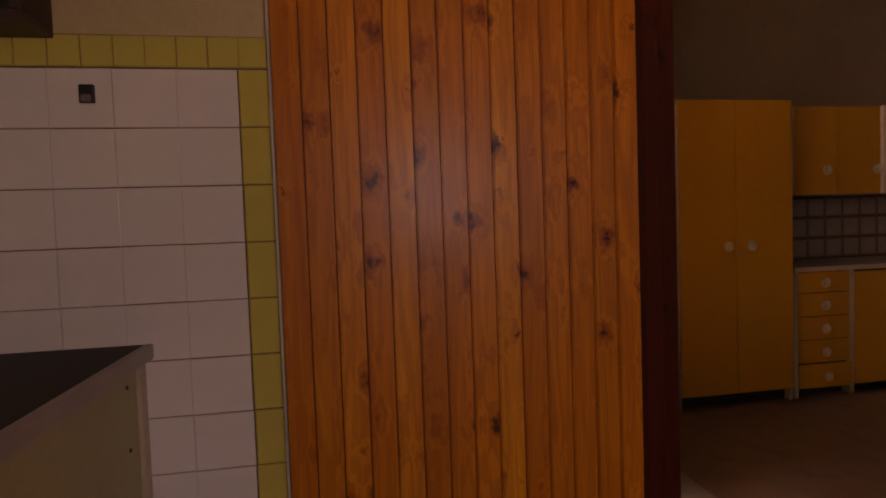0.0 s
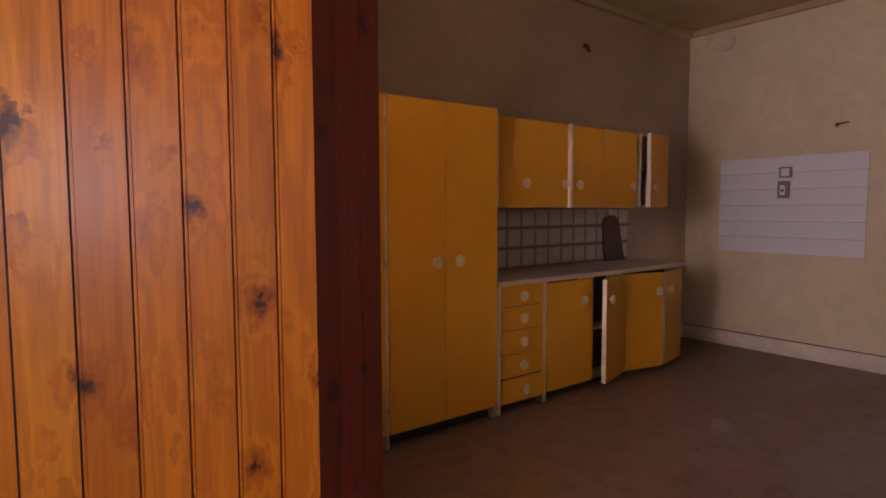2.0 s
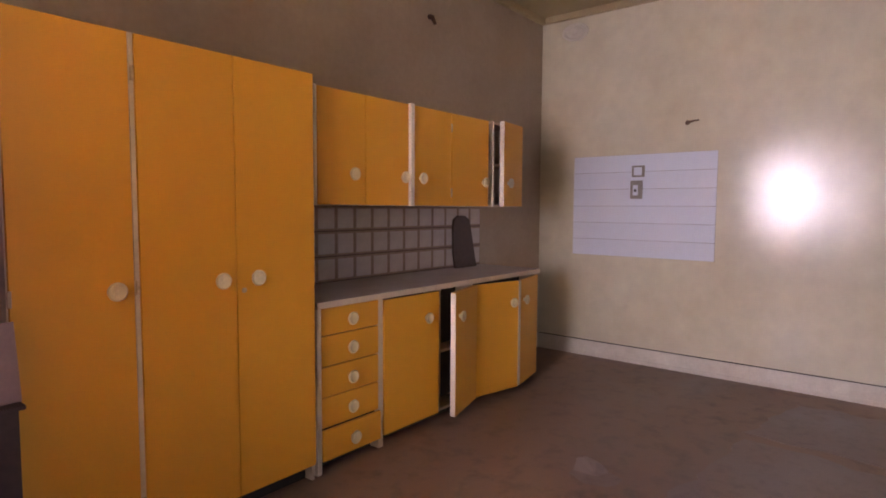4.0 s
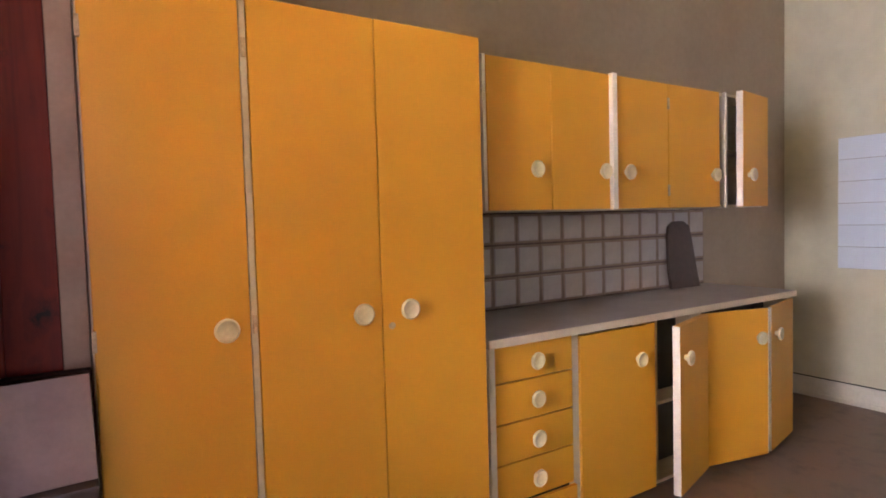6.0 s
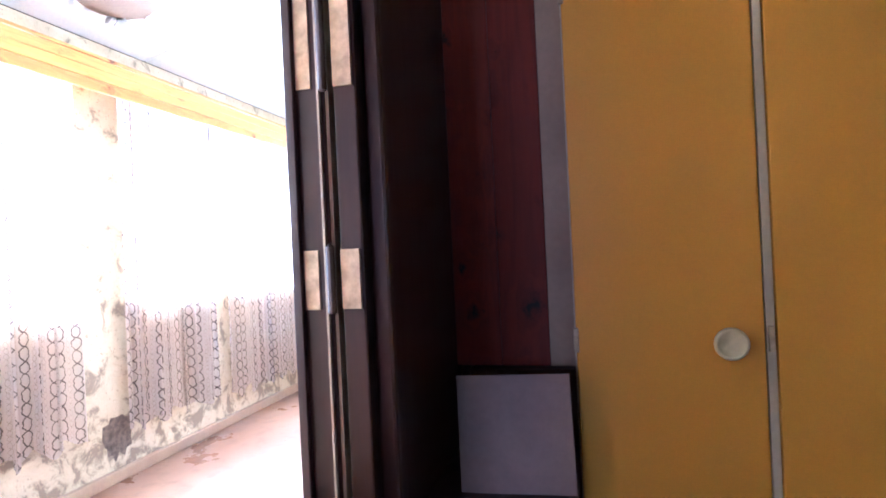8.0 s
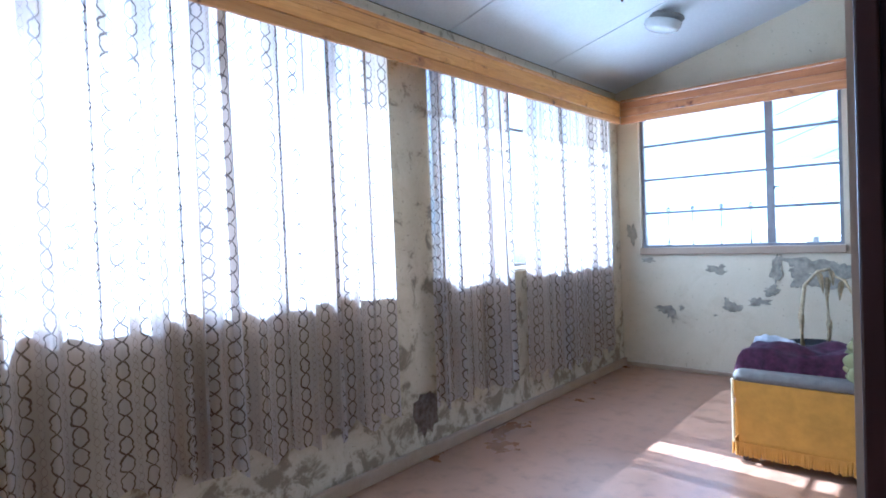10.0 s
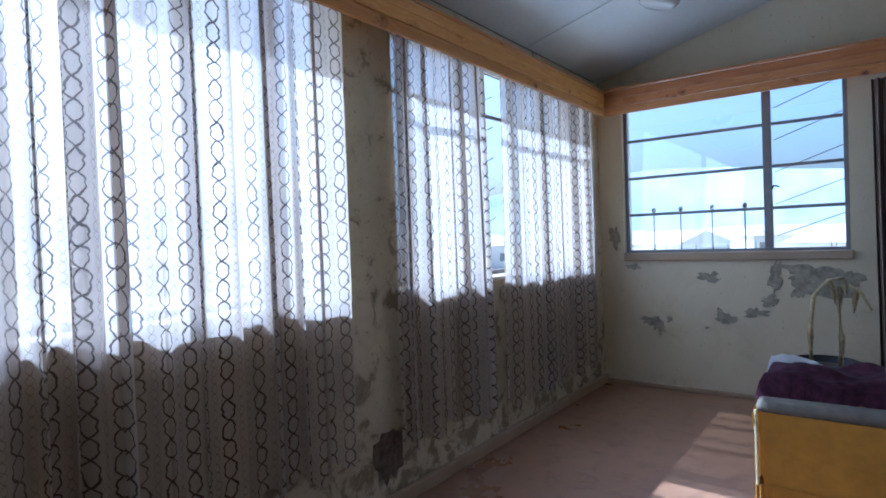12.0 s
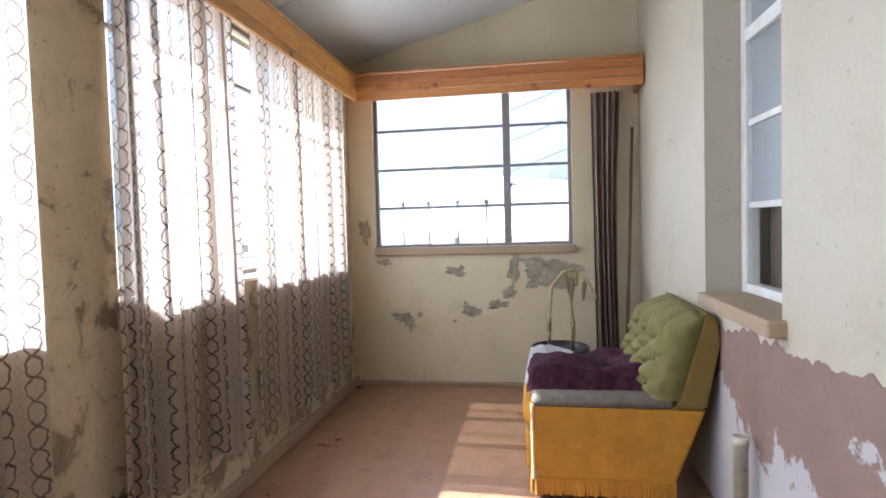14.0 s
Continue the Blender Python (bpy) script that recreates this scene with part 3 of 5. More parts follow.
# solid dark strip paints the shade of the crack above the skirting
bm = bmesh.new()
bm_box(bm, KE - 0.012, KE - 0.001, KS, KN - 0.023, 0.1405, 0.147)
structure("trim_skirting_gap", bm, M_DARK, "solid dark strip for the shade in the crack above the skirting", "trim")
bm = bmesh.new()
bm_box(bm, 5.83, KE - 0.03, KN - 0.022, KN, 0.0, 0.14, 0.006)
structure("baseboard_north", bm, M_SKIRT, "cream painted skirting board", "skirting")
bm = bmesh.new()
bm_box(bm, VW, VW + 0.035, TW + 0.13, VN, 0.0, 0.075, 0.012)
bm_box(bm, VW + 0.035, HW - 0.002, VN - 0.02, VN, 0.0, 0.035, 0.006)
structure("trim_veranda_floor_edge", bm, M_SILL, "worn floor edging along the veranda walls", "trim")
bm = bmesh.new()
N = 260
verts = []
for i in range(N + 1):
    y = 2.95 + (6.62 - 2.95) * i / N
    edge = 0.885 + 0.015 * math.sin(y * 5.1) + 0.03 * noise.noise(Vector((y * 6, 1.3, 0))) + 0.03 * noise.noise(Vector((y * 23, 4.1, 0))) - max(0, y - 5.9) * 0.12
    verts.append((bm.verts.new((HW - 0.004, y, 0.0)), bm.verts.new((HW - 0.004, y, edge)), bm.verts.new((HW + 0.002, y, edge + 0.003))))
for a, b in zip(verts, verts[1:]):
    bm.faces.new((a[0], b[0], b[1], a[1]))
    bm.faces.new((a[1], b[1], b[2], a[2]))
structure("trim_pink_dado", bm, M_DADO, "bare pink plaster with white patches below the flaked paint", "wall")

# ---- kitchen things ----


def knob_bm(r=0.035):
    bm = bmesh.new()
    bm_lathe(bm, [(0.013, 0.0), (0.012, 0.014), (r * 0.82, 0.018), (r, 0.025), (r, 0.031), (r * 0.88, 0.036), (r * 0.76, 0.034), (r * 0.66, 0.029), (0.004, 0.028)], 22,
             Matrix.Rotation(radians(90), 4, "X"))
    return bm


KNOB = mesh_of("knob", knob_bm(), M_KNOB, True)


def knob(parent, x, y, z, turn=0.0):
    ob = new("knob", KNOB)
    ob.parent = parent
    ob.matrix_local = pose(x, y, z, 0, 0, turn)
    tagged(ob, "round ivory plastic knob")
    return ob


def door_leaf(parent, x0, x1, y, z0, z1, name="door", label="", t=0.018):
    return part(name, box(x0, x1, y, y + t, z0, z1, 0.003), M_CAB, parent, label)


def hinge_bit(parent, x, y, z):
    bm = bmesh.new()
    bm_box(bm, x - 0.006, x + 0.006, y - 0.006, y + 0.004, z - 0.028, z + 0.028, 0.002)
    return part("hinge", bm, M_BRASS, parent)


# tall cupboard with three doors
tall = thing("tall_cupboard", "tall orange-yellow painted kitchen cupboard with three closed doors", "cupboard")
X0, X1, YF, ZT = 2.31, 3.56, 4.02, 2.02
part("side_panel", box(X0, X0 + 0.018, YF + 0.02, KN - 0.004, 0.0, ZT, 0.002), M_CABW, tall, "cream painted carcass side")
part("side_panel", box(X1 - 0.018, X1, YF + 0.02, KN - 0.004, 0.0, ZT, 0.002), M_CABW, tall, "cream painted carcass side")
part("divider", box(2.71, 2.728, YF + 0.004, KN - 0.004, 0.0, ZT, 0.002), M_CABW, tall, "cream painted upright between the doors")
part("top_panel", box(X0 + 0.018, 2.71, YF + 0.02, KN - 0.004, ZT - 0.018, ZT), M_CABW, tall)
part("top_panel", box(2.728, X1 - 0.018, YF + 0.02, KN - 0.004, ZT - 0.018, ZT), M_CABW, tall)
part("back_board", box(X0 + 0.018, 2.71, KN - 0.02, KN - 0.005, 0.09, ZT - 0.02), M_CABW, tall)
part("back_board", box(2.728, X1 - 0.018, KN - 0.02, KN - 0.005, 0.09, ZT - 0.02), M_CABW, tall)
part("plinth", box(X0 + 0.02, X1 - 0.02, YF + 0.07, YF + 0.09, 0.0, 0.085), M_DARK, tall, "dark recessed plinth")
for xa, xb, kx in ((2.314, 2.707, 2.635), (2.731, 3.132, 3.056), (3.136, 3.556, 3.226)):
    d = door_leaf(tall, xa, xb, YF, 0.085, ZT)
    knob(d, kx, YF, 1.066)
for z in (0.22, 1.072, 1.872):
    hinge_bit(tall, 2.719, YF, z)
    hinge_bit(tall, X0 + 0.004, YF, z)
bm = bmesh.new()
bm_lathe(bm, [(0.012, 0), (0.012, 0.003), (0.006, 0.004)], 12, pose(3.168, YF, 1.013, 90))
part("keyhole_plate", bm, M_BRASS, tall, "small worn brass key plate")

# wall cupboards
upper = thing("wall_cupboard", "row of yellow painted wall cupboards, one door ajar", "cupboard")
UY, UZ0, UZ1, UX0, UX1 = 4.11, 1.39, 2.0, 3.635, 5.58
for x, w, pr in ((UX0, 0.016, 0), (4.340, 0.030, 0.022), (5.235, 0.016, 0), (UX1 - 0.016, 0.016, 0)):
    part("upright", box(x, x + w, UY + 0.003 - pr, KN - 0.004, UZ0, UZ1, 0.002), M_EDGE, upper, "cream painted upright edge")
part("bottom_panel", box(UX0 + 0.017, UX1 - 0.017, UY + 0.02, KN - 0.021, UZ0 + 0.001, UZ0 + 0.016), M_CABW, upper)
part("top_panel", box(UX0 + 0.017, UX1 - 0.017, UY + 0.02, KN - 0.021, UZ1 - 0.016, UZ1 - 0.001), M_CABW, upper)
part("shelf", box(5.252, UX1 - 0.017, UY + 0.06, KN - 0.021, 1.69, 1.705), M_CABW, upper)
# near-black back puts the shade of the open cupboard into its colour
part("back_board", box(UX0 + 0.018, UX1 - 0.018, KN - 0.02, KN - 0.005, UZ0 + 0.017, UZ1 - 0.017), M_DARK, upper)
for xa, xb, kx in ((3.652, 3.985, 3.885), (3.989, 4.338, 4.285), (4.372, 4.752, 4.445), (4.756, 5.178, 5.11)):
    d = door_leaf(upper, xa, xb, UY, UZ0 + 0.004, UZ1 - 0.004)
    knob(d, kx, UY, 1.56)
for x in (4.752,):
    for z in (1.48, 1.9):
        hinge_bit(upper, x, UY, z)
bm = bmesh.new()
bm_box(bm, -0.335, 0, -0.034, 0, UZ0 + 0.004, UZ1 - 0.004, 0.003)
me = mesh_of("door", bm, M_CAB)
ajar = new("door", me)
ajar.parent = upper
ajar.matrix_local = pose(UX1 - 0.002, UY, 0, 0, 0, 9)
knob(ajar, -0.27, -0.034, 1.56)
part("door_edge", box(-0.341, -0.336, -0.033, 0, UZ0 + 0.006, UZ1 - 0.006), M_EDGE, ajar, "bare white door edge")

# base cupboards and drawers
base = thing("drawer_cupboard", "yellow painted drawer unit with five drawers", "cupboard")
BY = 4.062
part("side_panel", box(3.588, 3.617, BY - 0.012, KN - 0.004, 0.0, 0.865, 0.002), M_EDGE, base, "cream painted carcass side")
part("side_panel", box(4.036, 4.074, BY + 0.004, KN - 0.004, 0.0, 0.865, 0.002), M_CABW, base, "cream painted carcass side")
part("bottom_panel", box(3.618, 4.035, BY + 0.03, KN - 0.01, 0.061, 0.075), M_CABW, base)
# dark sheet behind the drawers stands in for shade in their gaps
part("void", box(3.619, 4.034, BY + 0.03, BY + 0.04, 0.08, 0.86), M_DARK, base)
part("plinth", box(3.618, 4.035, BY + 0.07, BY + 0.09, 0.0, 0.06), M_DARK, base, "dark recessed plinth")
zs = [0.864, 0.718, 0.555, 0.394, 0.231, 0.062]
for i, (za, zb) in enumerate(zip(zs, zs[1:])):
    out = 0.02 if i == 4 else 0.0
    d = part("drawer", box(3.619, 4.034, BY - out, BY + 0.018 - out, zb + 0.003, za - 0.003, 0.003), M_CAB, base)
    knob(d, 3.822, BY - out, (za + zb) / 2)

cup = thing("base_cupboard", "yellow painted base cupboards, three doors hanging ajar", "cupboard")
part("side_panel", box(4.075, 4.09, BY + 0.02, KN - 0.004, 0.0, 0.865), M_CABW, cup, "cream painted carcass side")
for x in (4.60, 4.945, 5.80):
    part("upright", box(x, x + 0.017, BY + 0.02, BY + 0.157, 0.076, 0.864, 0.002), M_CABW, cup, "cream painted upright edge")
part("bottom_panel", box(4.091, 5.817, BY + 0.02, KN - 0.01, 0.06, 0.075), M_CABW, cup)
part("side_panel", box(5.80, 5.817, BY + 0.172, KN - 0.004, 0.076, 0.864), M_CABW, cup)
# near-black sheet stands in for the shaded inside; the carcass runs deeper
part("interior", box(4.092, 5.798, BY + 0.16, BY + 0.17, 0.08, 0.862), M_DARK, cup, "near-black sheet in place of the shaded inside")
part("shelf", box(4.63, 5.798, BY + 0.03, BY + 0.155, 0.44, 0.456), M_CABW, cup)
part("plinth", box(4.076, 5.81, BY + 0.09, BY + 0.11, 0.0, 0.058), M_DARK, cup, "dark recessed plinth")
d = door_leaf(cup, 4.082, 4.575, BY, 0.062, 0.852)
knob(d, 4.45, BY, 0.70)


def hung_door(parent, hx, hy, w, turn, side, kx, t=0.018):
    """A door hung at (hx, hy); side -1 reaches to smaller x. turn: degrees it stands open."""
    bm = bmesh.new()
    bm_box(bm, min(0, side * w), max(0, side * w), -t, 0, 0.062, 0.852, 0.003)
    ob = new("door", mesh_of("door", bm, M_CAB))
    ob.parent = parent
    ob.matrix_local = pose(hx, hy, 0, 0, 0, -side * turn)
    e = side * w
    part("door_edge", box(min(e, e + side * 0.005), max(e, e + side * 0.005), -t + 0.001, 0, 0.064, 0.85), M_EDGE, ob, "bare white door edge")
    knob(ob, side * kx, -t, 0.70)
    return ob


hung_door(cup, 4.952, BY + 0.012, 0.40, 16.5, -1, 0.34, 0.034)
hung_door(cup, 4.958, BY + 0.012, 0.43, 12.5, 1, 0.36)
hung_door(cup, 5.808, BY + 0.012, 0.405, 12.5, -1, 0.34)

top = thing("worktop", "grey laminate worktop with a pale front edge", "worktop")
part("slab", box(3.585, 5.82, 4.045, KN - 0.004, 0.866, 0.900, 0.003), M_COUNTER, top)
part("front_edge", box(3.585, 5.82, 4.040, 4.0445, 0.867, 0.8995, 0.001), M_CABW, top, "pale edging strip")

board = thing("chopping_board", "dark brown board with a rounded top leaning on the tiles", "board")
bm = bmesh.new()
prof = [(-0.14, 0), (-0.15, 0.12), (-0.13, 0.33), (-0.11, 0.39), (-0.06, 0.42), (0.03, 0.42), (0.085, 0.39), (0.10, 0.33), (0.125, 0.1), (0.14, 0)]
fr = [bm.verts.new((x, 0, z)) for x, z in prof]
f = bm.faces.new(fr)
ex = bmesh.ops.extrude_face_region(bm, geom=[f])
bmesh.ops.translate(bm, vec=(0, 0.02, 0), verts=[v for v in ex["geom"] if isinstance(v, bmesh.types.BMVert)])
bmesh.ops.transform(bm, matrix=pose(5.51, 4.545, 0.9005, -6, 0, 0), verts=bm.verts[:])
part("plate", bm, M_BROWN, board)

# switches, hook and vent
sw = thing("switch_plate", "old metal switch box without cover on the tiles", "switch")
bm = bmesh.new()
bm_box(bm, KE - 0.03, KE - 0.008, 3.58, 3.69, 1.66, 1.76, 0.005)
part("rim", bm, M_SWITCH, sw)
part("inset", box(KE - 0.034, KE - 0.0305, 3.60, 3.67, 1.675, 1.745, 0.001), M_TILEB, sw)
sk = thing("socket_outlet", "old square wall socket with dark frame", "socket")
part("rim", box(KE - 0.03, KE - 0.008, 3.595, 3.70, 1.47, 1.63, 0.005), M_SWITCH, sk)
part("rocker", box(KE - 0.036, KE - 0.0305, 3.63, 3.675, 1.50, 1.59, 0.003), M_TILEB, sk, "white rocker")
part("slot", box(KE - 0.0385, KE - 0.0365, 3.64, 3.665, 1.53, 1.555, 0.001), M_DARK, sk)
hk = thing("wall_hook", "small bent iron hook on the cream wall", "hook")
bm = bmesh.new()
bm_tube(bm, [(KE - 0.001, 3.24, 2.10), (KE - 0.04, 3.21, 2.10), (KE - 0.05, 3.17, 2.105), (KE - 0.03, 3.14, 2.11)], [0.012, 0.010, 0.008, 0.005])
bm_lathe(bm, [(0.02, 0), (0.018, 0.006)], 12, pose(KE, 3.24, 2.10, 0, -90, 0))
part("hook", bm, M_RUST, hk)
vt = thing("air_vent", "round cream wall vent below the cornice", "vent")
bm = bmesh.new()
bm_lathe(bm, [(0.13, 0), (0.13, 0.02), (0.115, 0.032), (0.10, 0.014), (0.07, 0.014), (0.06, 0.026), (0.04, 0.014)], 28, pose(KE - 0.0005, 4.27, 3.02, 0, -90, 0) @ Matrix.Diagonal((0.62, 1, 1, 1)))
part("cover", bm, M_SKIRT, vt, smooth=True)
pg = thing("wall_plug", "small broken fixing high on the wall", "fixing")
bm = bmesh.new()
bm_tube(bm, [(5.12, KN, 2.80), (5.12, KN - 0.03, 2.79), (5.13, KN - 0.05, 2.74)], [0.02, 0.018, 0.012])
part("peg", bm, M_RUST, pg)

# corner beside the tall cupboard
pan = thing("red_pine_panel", "red-stained pine boards beside the tall cupboard", "panel")
for i in range(2):
    x = 1.985 + i * 0.1285
    part("board", box(x, x + 0.1275, 4.20, 4.218, 0.975, 2.5, 0.003), M_RED, pan)
strip = thing("cream_batten", "cream painted batten at the cupboard side", "batten")
part("batten", box(2.242, 2.307, 4.196, 4.22, 0.975, 2.5, 0.003), M_BATTEN, strip)
chest = thing("wooden_chest", "dark brown wooden chest standing in the corner", "chest")
part("body", box(1.992, 2.305, 3.93, 4.30, 0.0, 0.745, 0.004), M_BROWN, chest)
part("lid", box(1.988, 2.307, 3.86, 4.30, 0.746, 0.76, 0.004), M_BROWN, chest)
ledge = thing("ledge", "narrow brown ledge below the red boards", "ledge")
part("plank", box(2.03, 2.306, 4.17, 4.30, 0.955, 0.972, 0.003), M_BROWN, ledge)
part("support", box(2.03, 2.306, 4.22, 4.30, 0.761, 0.954), M_BROWN, ledge)
card = thing("white_board", "stained white square board propped on the chest", "board")
bm = bmesh.new()
bm_box(bm, -0.125, 0.125, -0.008, 0.0, 0, 0.253, 0.002)
bmesh.ops.transform(bm, matrix=pose(2.181, 3.905, 0.7605, -6, -1.5, 0), verts=bm.verts[:])
part("sheet", bm, M_CARD, card)

# veranda door folded back against the kitchen wall, and its frame
df = thing("door_frame", "dark stained door frame of the veranda doorway", "door frame", kind="structure")
part("jamb", box(HW + 0.012, HK - 0.006, DY1 - 0.002, DY1 + 0.03, 0, DZ, 0.002), M_DOOR, df)
part("stop", box(HW + 0.006, HW + 0.022, DY1 - 0.014, DY1 - 0.0025, 0, DZ - 0.03, 0.002), M_DOOR, df)
dr = thing("door_veranda", "dark stained panelled door folded back against the wall", "door", kind="structure")
bm = bmesh.new()
dx0, dx1 = HK + 0.008, HK + 0.05
bm_box(bm, dx0, dx1, DY1 + 0.002, DY1 + 0.682, 0.012, 2.012, 0.004)
part("slab", bm, M_DOOR, dr)
bm = bmesh.new()
bm_box(bm, dx1 + 0.0, dx1 + 0.034, DY1 + 0.03, DY1 + 0.05, 0.012, 2.01, 0.006)
part("edge_bead", bm, M_DOOR, dr, "raised bead near the hinge edge")
for zc, hh in ((0.25, 0.05), (1.253, 0.05), (1.675, 0.10)):
    hb = bmesh.new()
    bm_box(hb, 1.884, 1.911, DY1 - 0.006, DY1 - 0.0025, zc - hh, zc + hh, 0.001)
    part("hinge_leaf", hb, M_BRASS, df, "pale worn steel hinge leaf")
    hb = bmesh.new()
    bm_box(hb, dx0 + 0.002, dx1 - 0.006, DY1 - 0.0035, DY1 + 0.002, zc - hh, zc + hh, 0.001)
    part("hinge_leaf", hb, M_BRASS, dr, "pale worn steel hinge leaf")
    hb = bmesh.new()
    bm_lathe(hb, [(0.004, zc - hh - 0.008), (0.0075, zc - hh - 0.005), (0.0075, zc + hh + 0.005), (0.003, zc + hh + 0.01)], 10, Matrix.Translation((1.934, DY1 - 0.008, 0)))
    part("hinge_pin", hb, M_BROWN, df)
hb = bmesh.new()
bm_box(hb, 1.924, 1.9285, DY1 - 0.012, DY1 - 0.003, 0.02, DZ - 0.04, 0.001)
part("bead", hb, M_SILL, df, "thin pale bead along the jamb")

# ---- scullery ----
tile_wall = thing("wall_tiles", "white and yellow glazed wall tiles with dark joints", "tiles", kind="structure")
part("grout", box(-0.65, 0.404, TW - 0.001, TW + 0.0035, 0.0, 1.815), M_GROUT, tile_wall)


def tile_mesh(name, w, h, t, material, bev=0.003):
    bm = bmesh.new()
    bm_box(bm, -w / 2, w / 2, -t, 0, -h / 2, h / 2)
    bmesh.ops.bevel(bm, geom=[e for e in bm.edges if all(v.co.y < -t / 2 for v in e.verts)], offset=bev, segments=1, affect="EDGES")
    return mesh_of(name, bm, material)


TILE_W = tile_mesh("tile", 0.1584, 0.1552, 0.006, M_TILE, 0.0018)
TILE_YV = tile_mesh("tile", 0.081, 0.1555, 0.006, M_TILEY)
TILE_YH = tile_mesh("tile", 0.0775, 0.083, 0.006, M_TILEY)
rng = random.Random(5)


def put_tile(me, parent, x, y, z, turn=0.0):
    ob = new("tile", me)
    ob.parent = parent
    ob.matrix_local = pose(x + rng.uniform(-0.0006, 0.0006), y, z + rng.uniform(-0.0006, 0.0006), rng.uniform(-0.3, 0.3), 0, turn + rng.uniform(-0.3, 0.3))


for r in range(-6, 5):
    z = 0.936 + 0.158 * r + 0.079
    for c in range(6):
        put_tile(TILE_W, tile_wall, 0.319 - 0.0795 - 0.159 * c, TW - 0.001, z)
    put_tile(TILE_YV, tile_wall, 0.363, TW - 0.001, z)
for c in range(13):
    put_tile(TILE_YH, tile_wall, 0.364 - 0.0795 * c, TW - 0.001, 1.771)
bead = thing("corner_bead", "pale wooden bead beside the pine boards", "trim", kind="structure")
part("strip", box(0.4045, 0.4135, TW - 0.03, TW + 0.003, 0, 2.74), M_SKIRT, bead)
br = thing("tile_bracket", "small black square bracket on the tiles", "bracket")
bm = bmesh.new()
bm_box(bm, -0.076, -0.04, TW - 0.022, TW - 0.0075, 1.632, 1.680, 0.003)
part("plate", bm, M_BLACK, br)
part("clip", box(-0.068, -0.045, TW - 0.03, TW - 0.0225, 1.634, 1.652, 0.002), M_SWITCH, br)

sink = thing("sink_cupboard", "pale olive painted cupboard with a dark worktop", "cupboard")
part("front", box(0.018, 0.036, 0.3, TW - 0.06, 0.06, 0.945, 0.003), M_GREEN, sink)
part("end_stile", box(0.02, 0.045, TW - 0.055, TW - 0.008, 0.0, 0.945, 0.003), M_CABW, sink)
part("carcass", box(-0.64, 0.016, 0.3, TW - 0.01, 0.0, 0.944), M_GREEN, sink)
for z in (0.90, 0.74):
    bm = bmesh.new()
    bm_lathe(bm, [(0.006, 0), (0.006, 0.003), (0.002, 0.005)], 10, pose(0.036, TW - 0.13, z, 0, 90, 0))
    part("screw", bm, M_RUST, sink)
wt = thing("scullery_worktop", "dark worktop with a pale worn front edge", "worktop")
part("slab", box(-0.645, 0.045, 0.25, TW - 0.008, 0.947, 0.985, 0.004), M_DARK, wt)
part("front_edge", box(0.0455, 0.068, 0.25, TW - 0.008, 0.945, 0.987, 0.006), M_COUNTER, wt, "pale worn edging")
hc = thing("hanging_cupboard", "brown open-fronted cupboard hung above the tiles", "cupboard")
bm = bmesh.new()
bm_box(bm, -0.648, -0.132, 2.12, TW - 0.008, 1.80, 1.818, 0.002)
bm_box(bm, -0.155, -0.132, 2.12, TW - 0.008, 1.819, 2.5, 0.002)
bm_box(bm, -0.648, -0.132, 2.12, TW - 0.008, 2.501, 2.52, 0.002)
part("carcass", bm, M_BROWN, hc)
part("back", box(-0.645, -0.157, TW - 0.03, TW - 0.009, 1.82, 2.5), M_DARK, hc)

# pine boarding of the partition
pine_wall = thing("pine_boarding", "varnished orange knotty pine boards with V grooves", "boarding", kind="structure")
part("backing", box(0.415, 1.468, 2.25, TW + 0.003, 0.0, 2.74), M_BROWN, pine_wall)
bm = bmesh.new()
bm_box(bm, -0.0363, 0.0363, 0, 0.02, 0, 2.74)
bmesh.ops.bevel(bm, geom=[e for e in bm.edges if abs(e.verts[0].co.z - e.verts[1].co.z) > 1 and e.verts[0].co.y < 0.01], offset=0.0045, segments=2, affect="EDGES")
BOARD = mesh_of("board", bm, M_PINE)
for i in range(14):
    ob = new("board", BOARD)
    ob.parent = pine_wall
    ob.matrix_local = pose(0.4155 + 0.0757 * (i + 0.5), 2.229 + rng.uniform(-0.0012, 0.0012), 0)

leaf = thing("red_boarded_door", "dark red stained pine boarded door standing open", "door")
a, b = Vector((1.38, 2.535)), Vector((1.957, 2.81))
ln, ang = (b - a).length, math.degrees(math.atan2(b.y - a.y, b.x - a.x))
nb = 6
for i in range(nb):
    w = ln / nb
    bm = bmesh.new()
    bm_box(bm, i * w + 0.0006, (i + 1) * w - 0.0006, 0, 0.03, 0.002, 2.45, 0.003)
    bmesh.ops.transform(bm, matrix=pose(a.x, a.y, 0, 0, 0, ang), verts=bm.verts[:])
    part("plank", bm, M_LEAF, leaf)
for z in (0.3, 2.1):
    bm = bmesh.new()
    bm_box(bm, 0.04, ln - 0.04, 0.031, 0.05, z, z + 0.11, 0.003)
    bmesh.ops.transform(bm, matrix=pose(a.x, a.y, 0, 0, 0, ang), verts=bm.verts[:])
    part("rail", bm, M_LEAF, leaf)

# ---- veranda: pelmets ----
pel = thing("pelmet_long", "orange pine pelmet of stacked boards above the curtains", "pelmet")
for k in range(3):
    z = 2.266 + k * 0.062
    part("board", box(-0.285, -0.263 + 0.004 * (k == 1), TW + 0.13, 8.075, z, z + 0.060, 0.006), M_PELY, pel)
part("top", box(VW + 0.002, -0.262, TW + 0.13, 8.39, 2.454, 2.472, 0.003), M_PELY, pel)
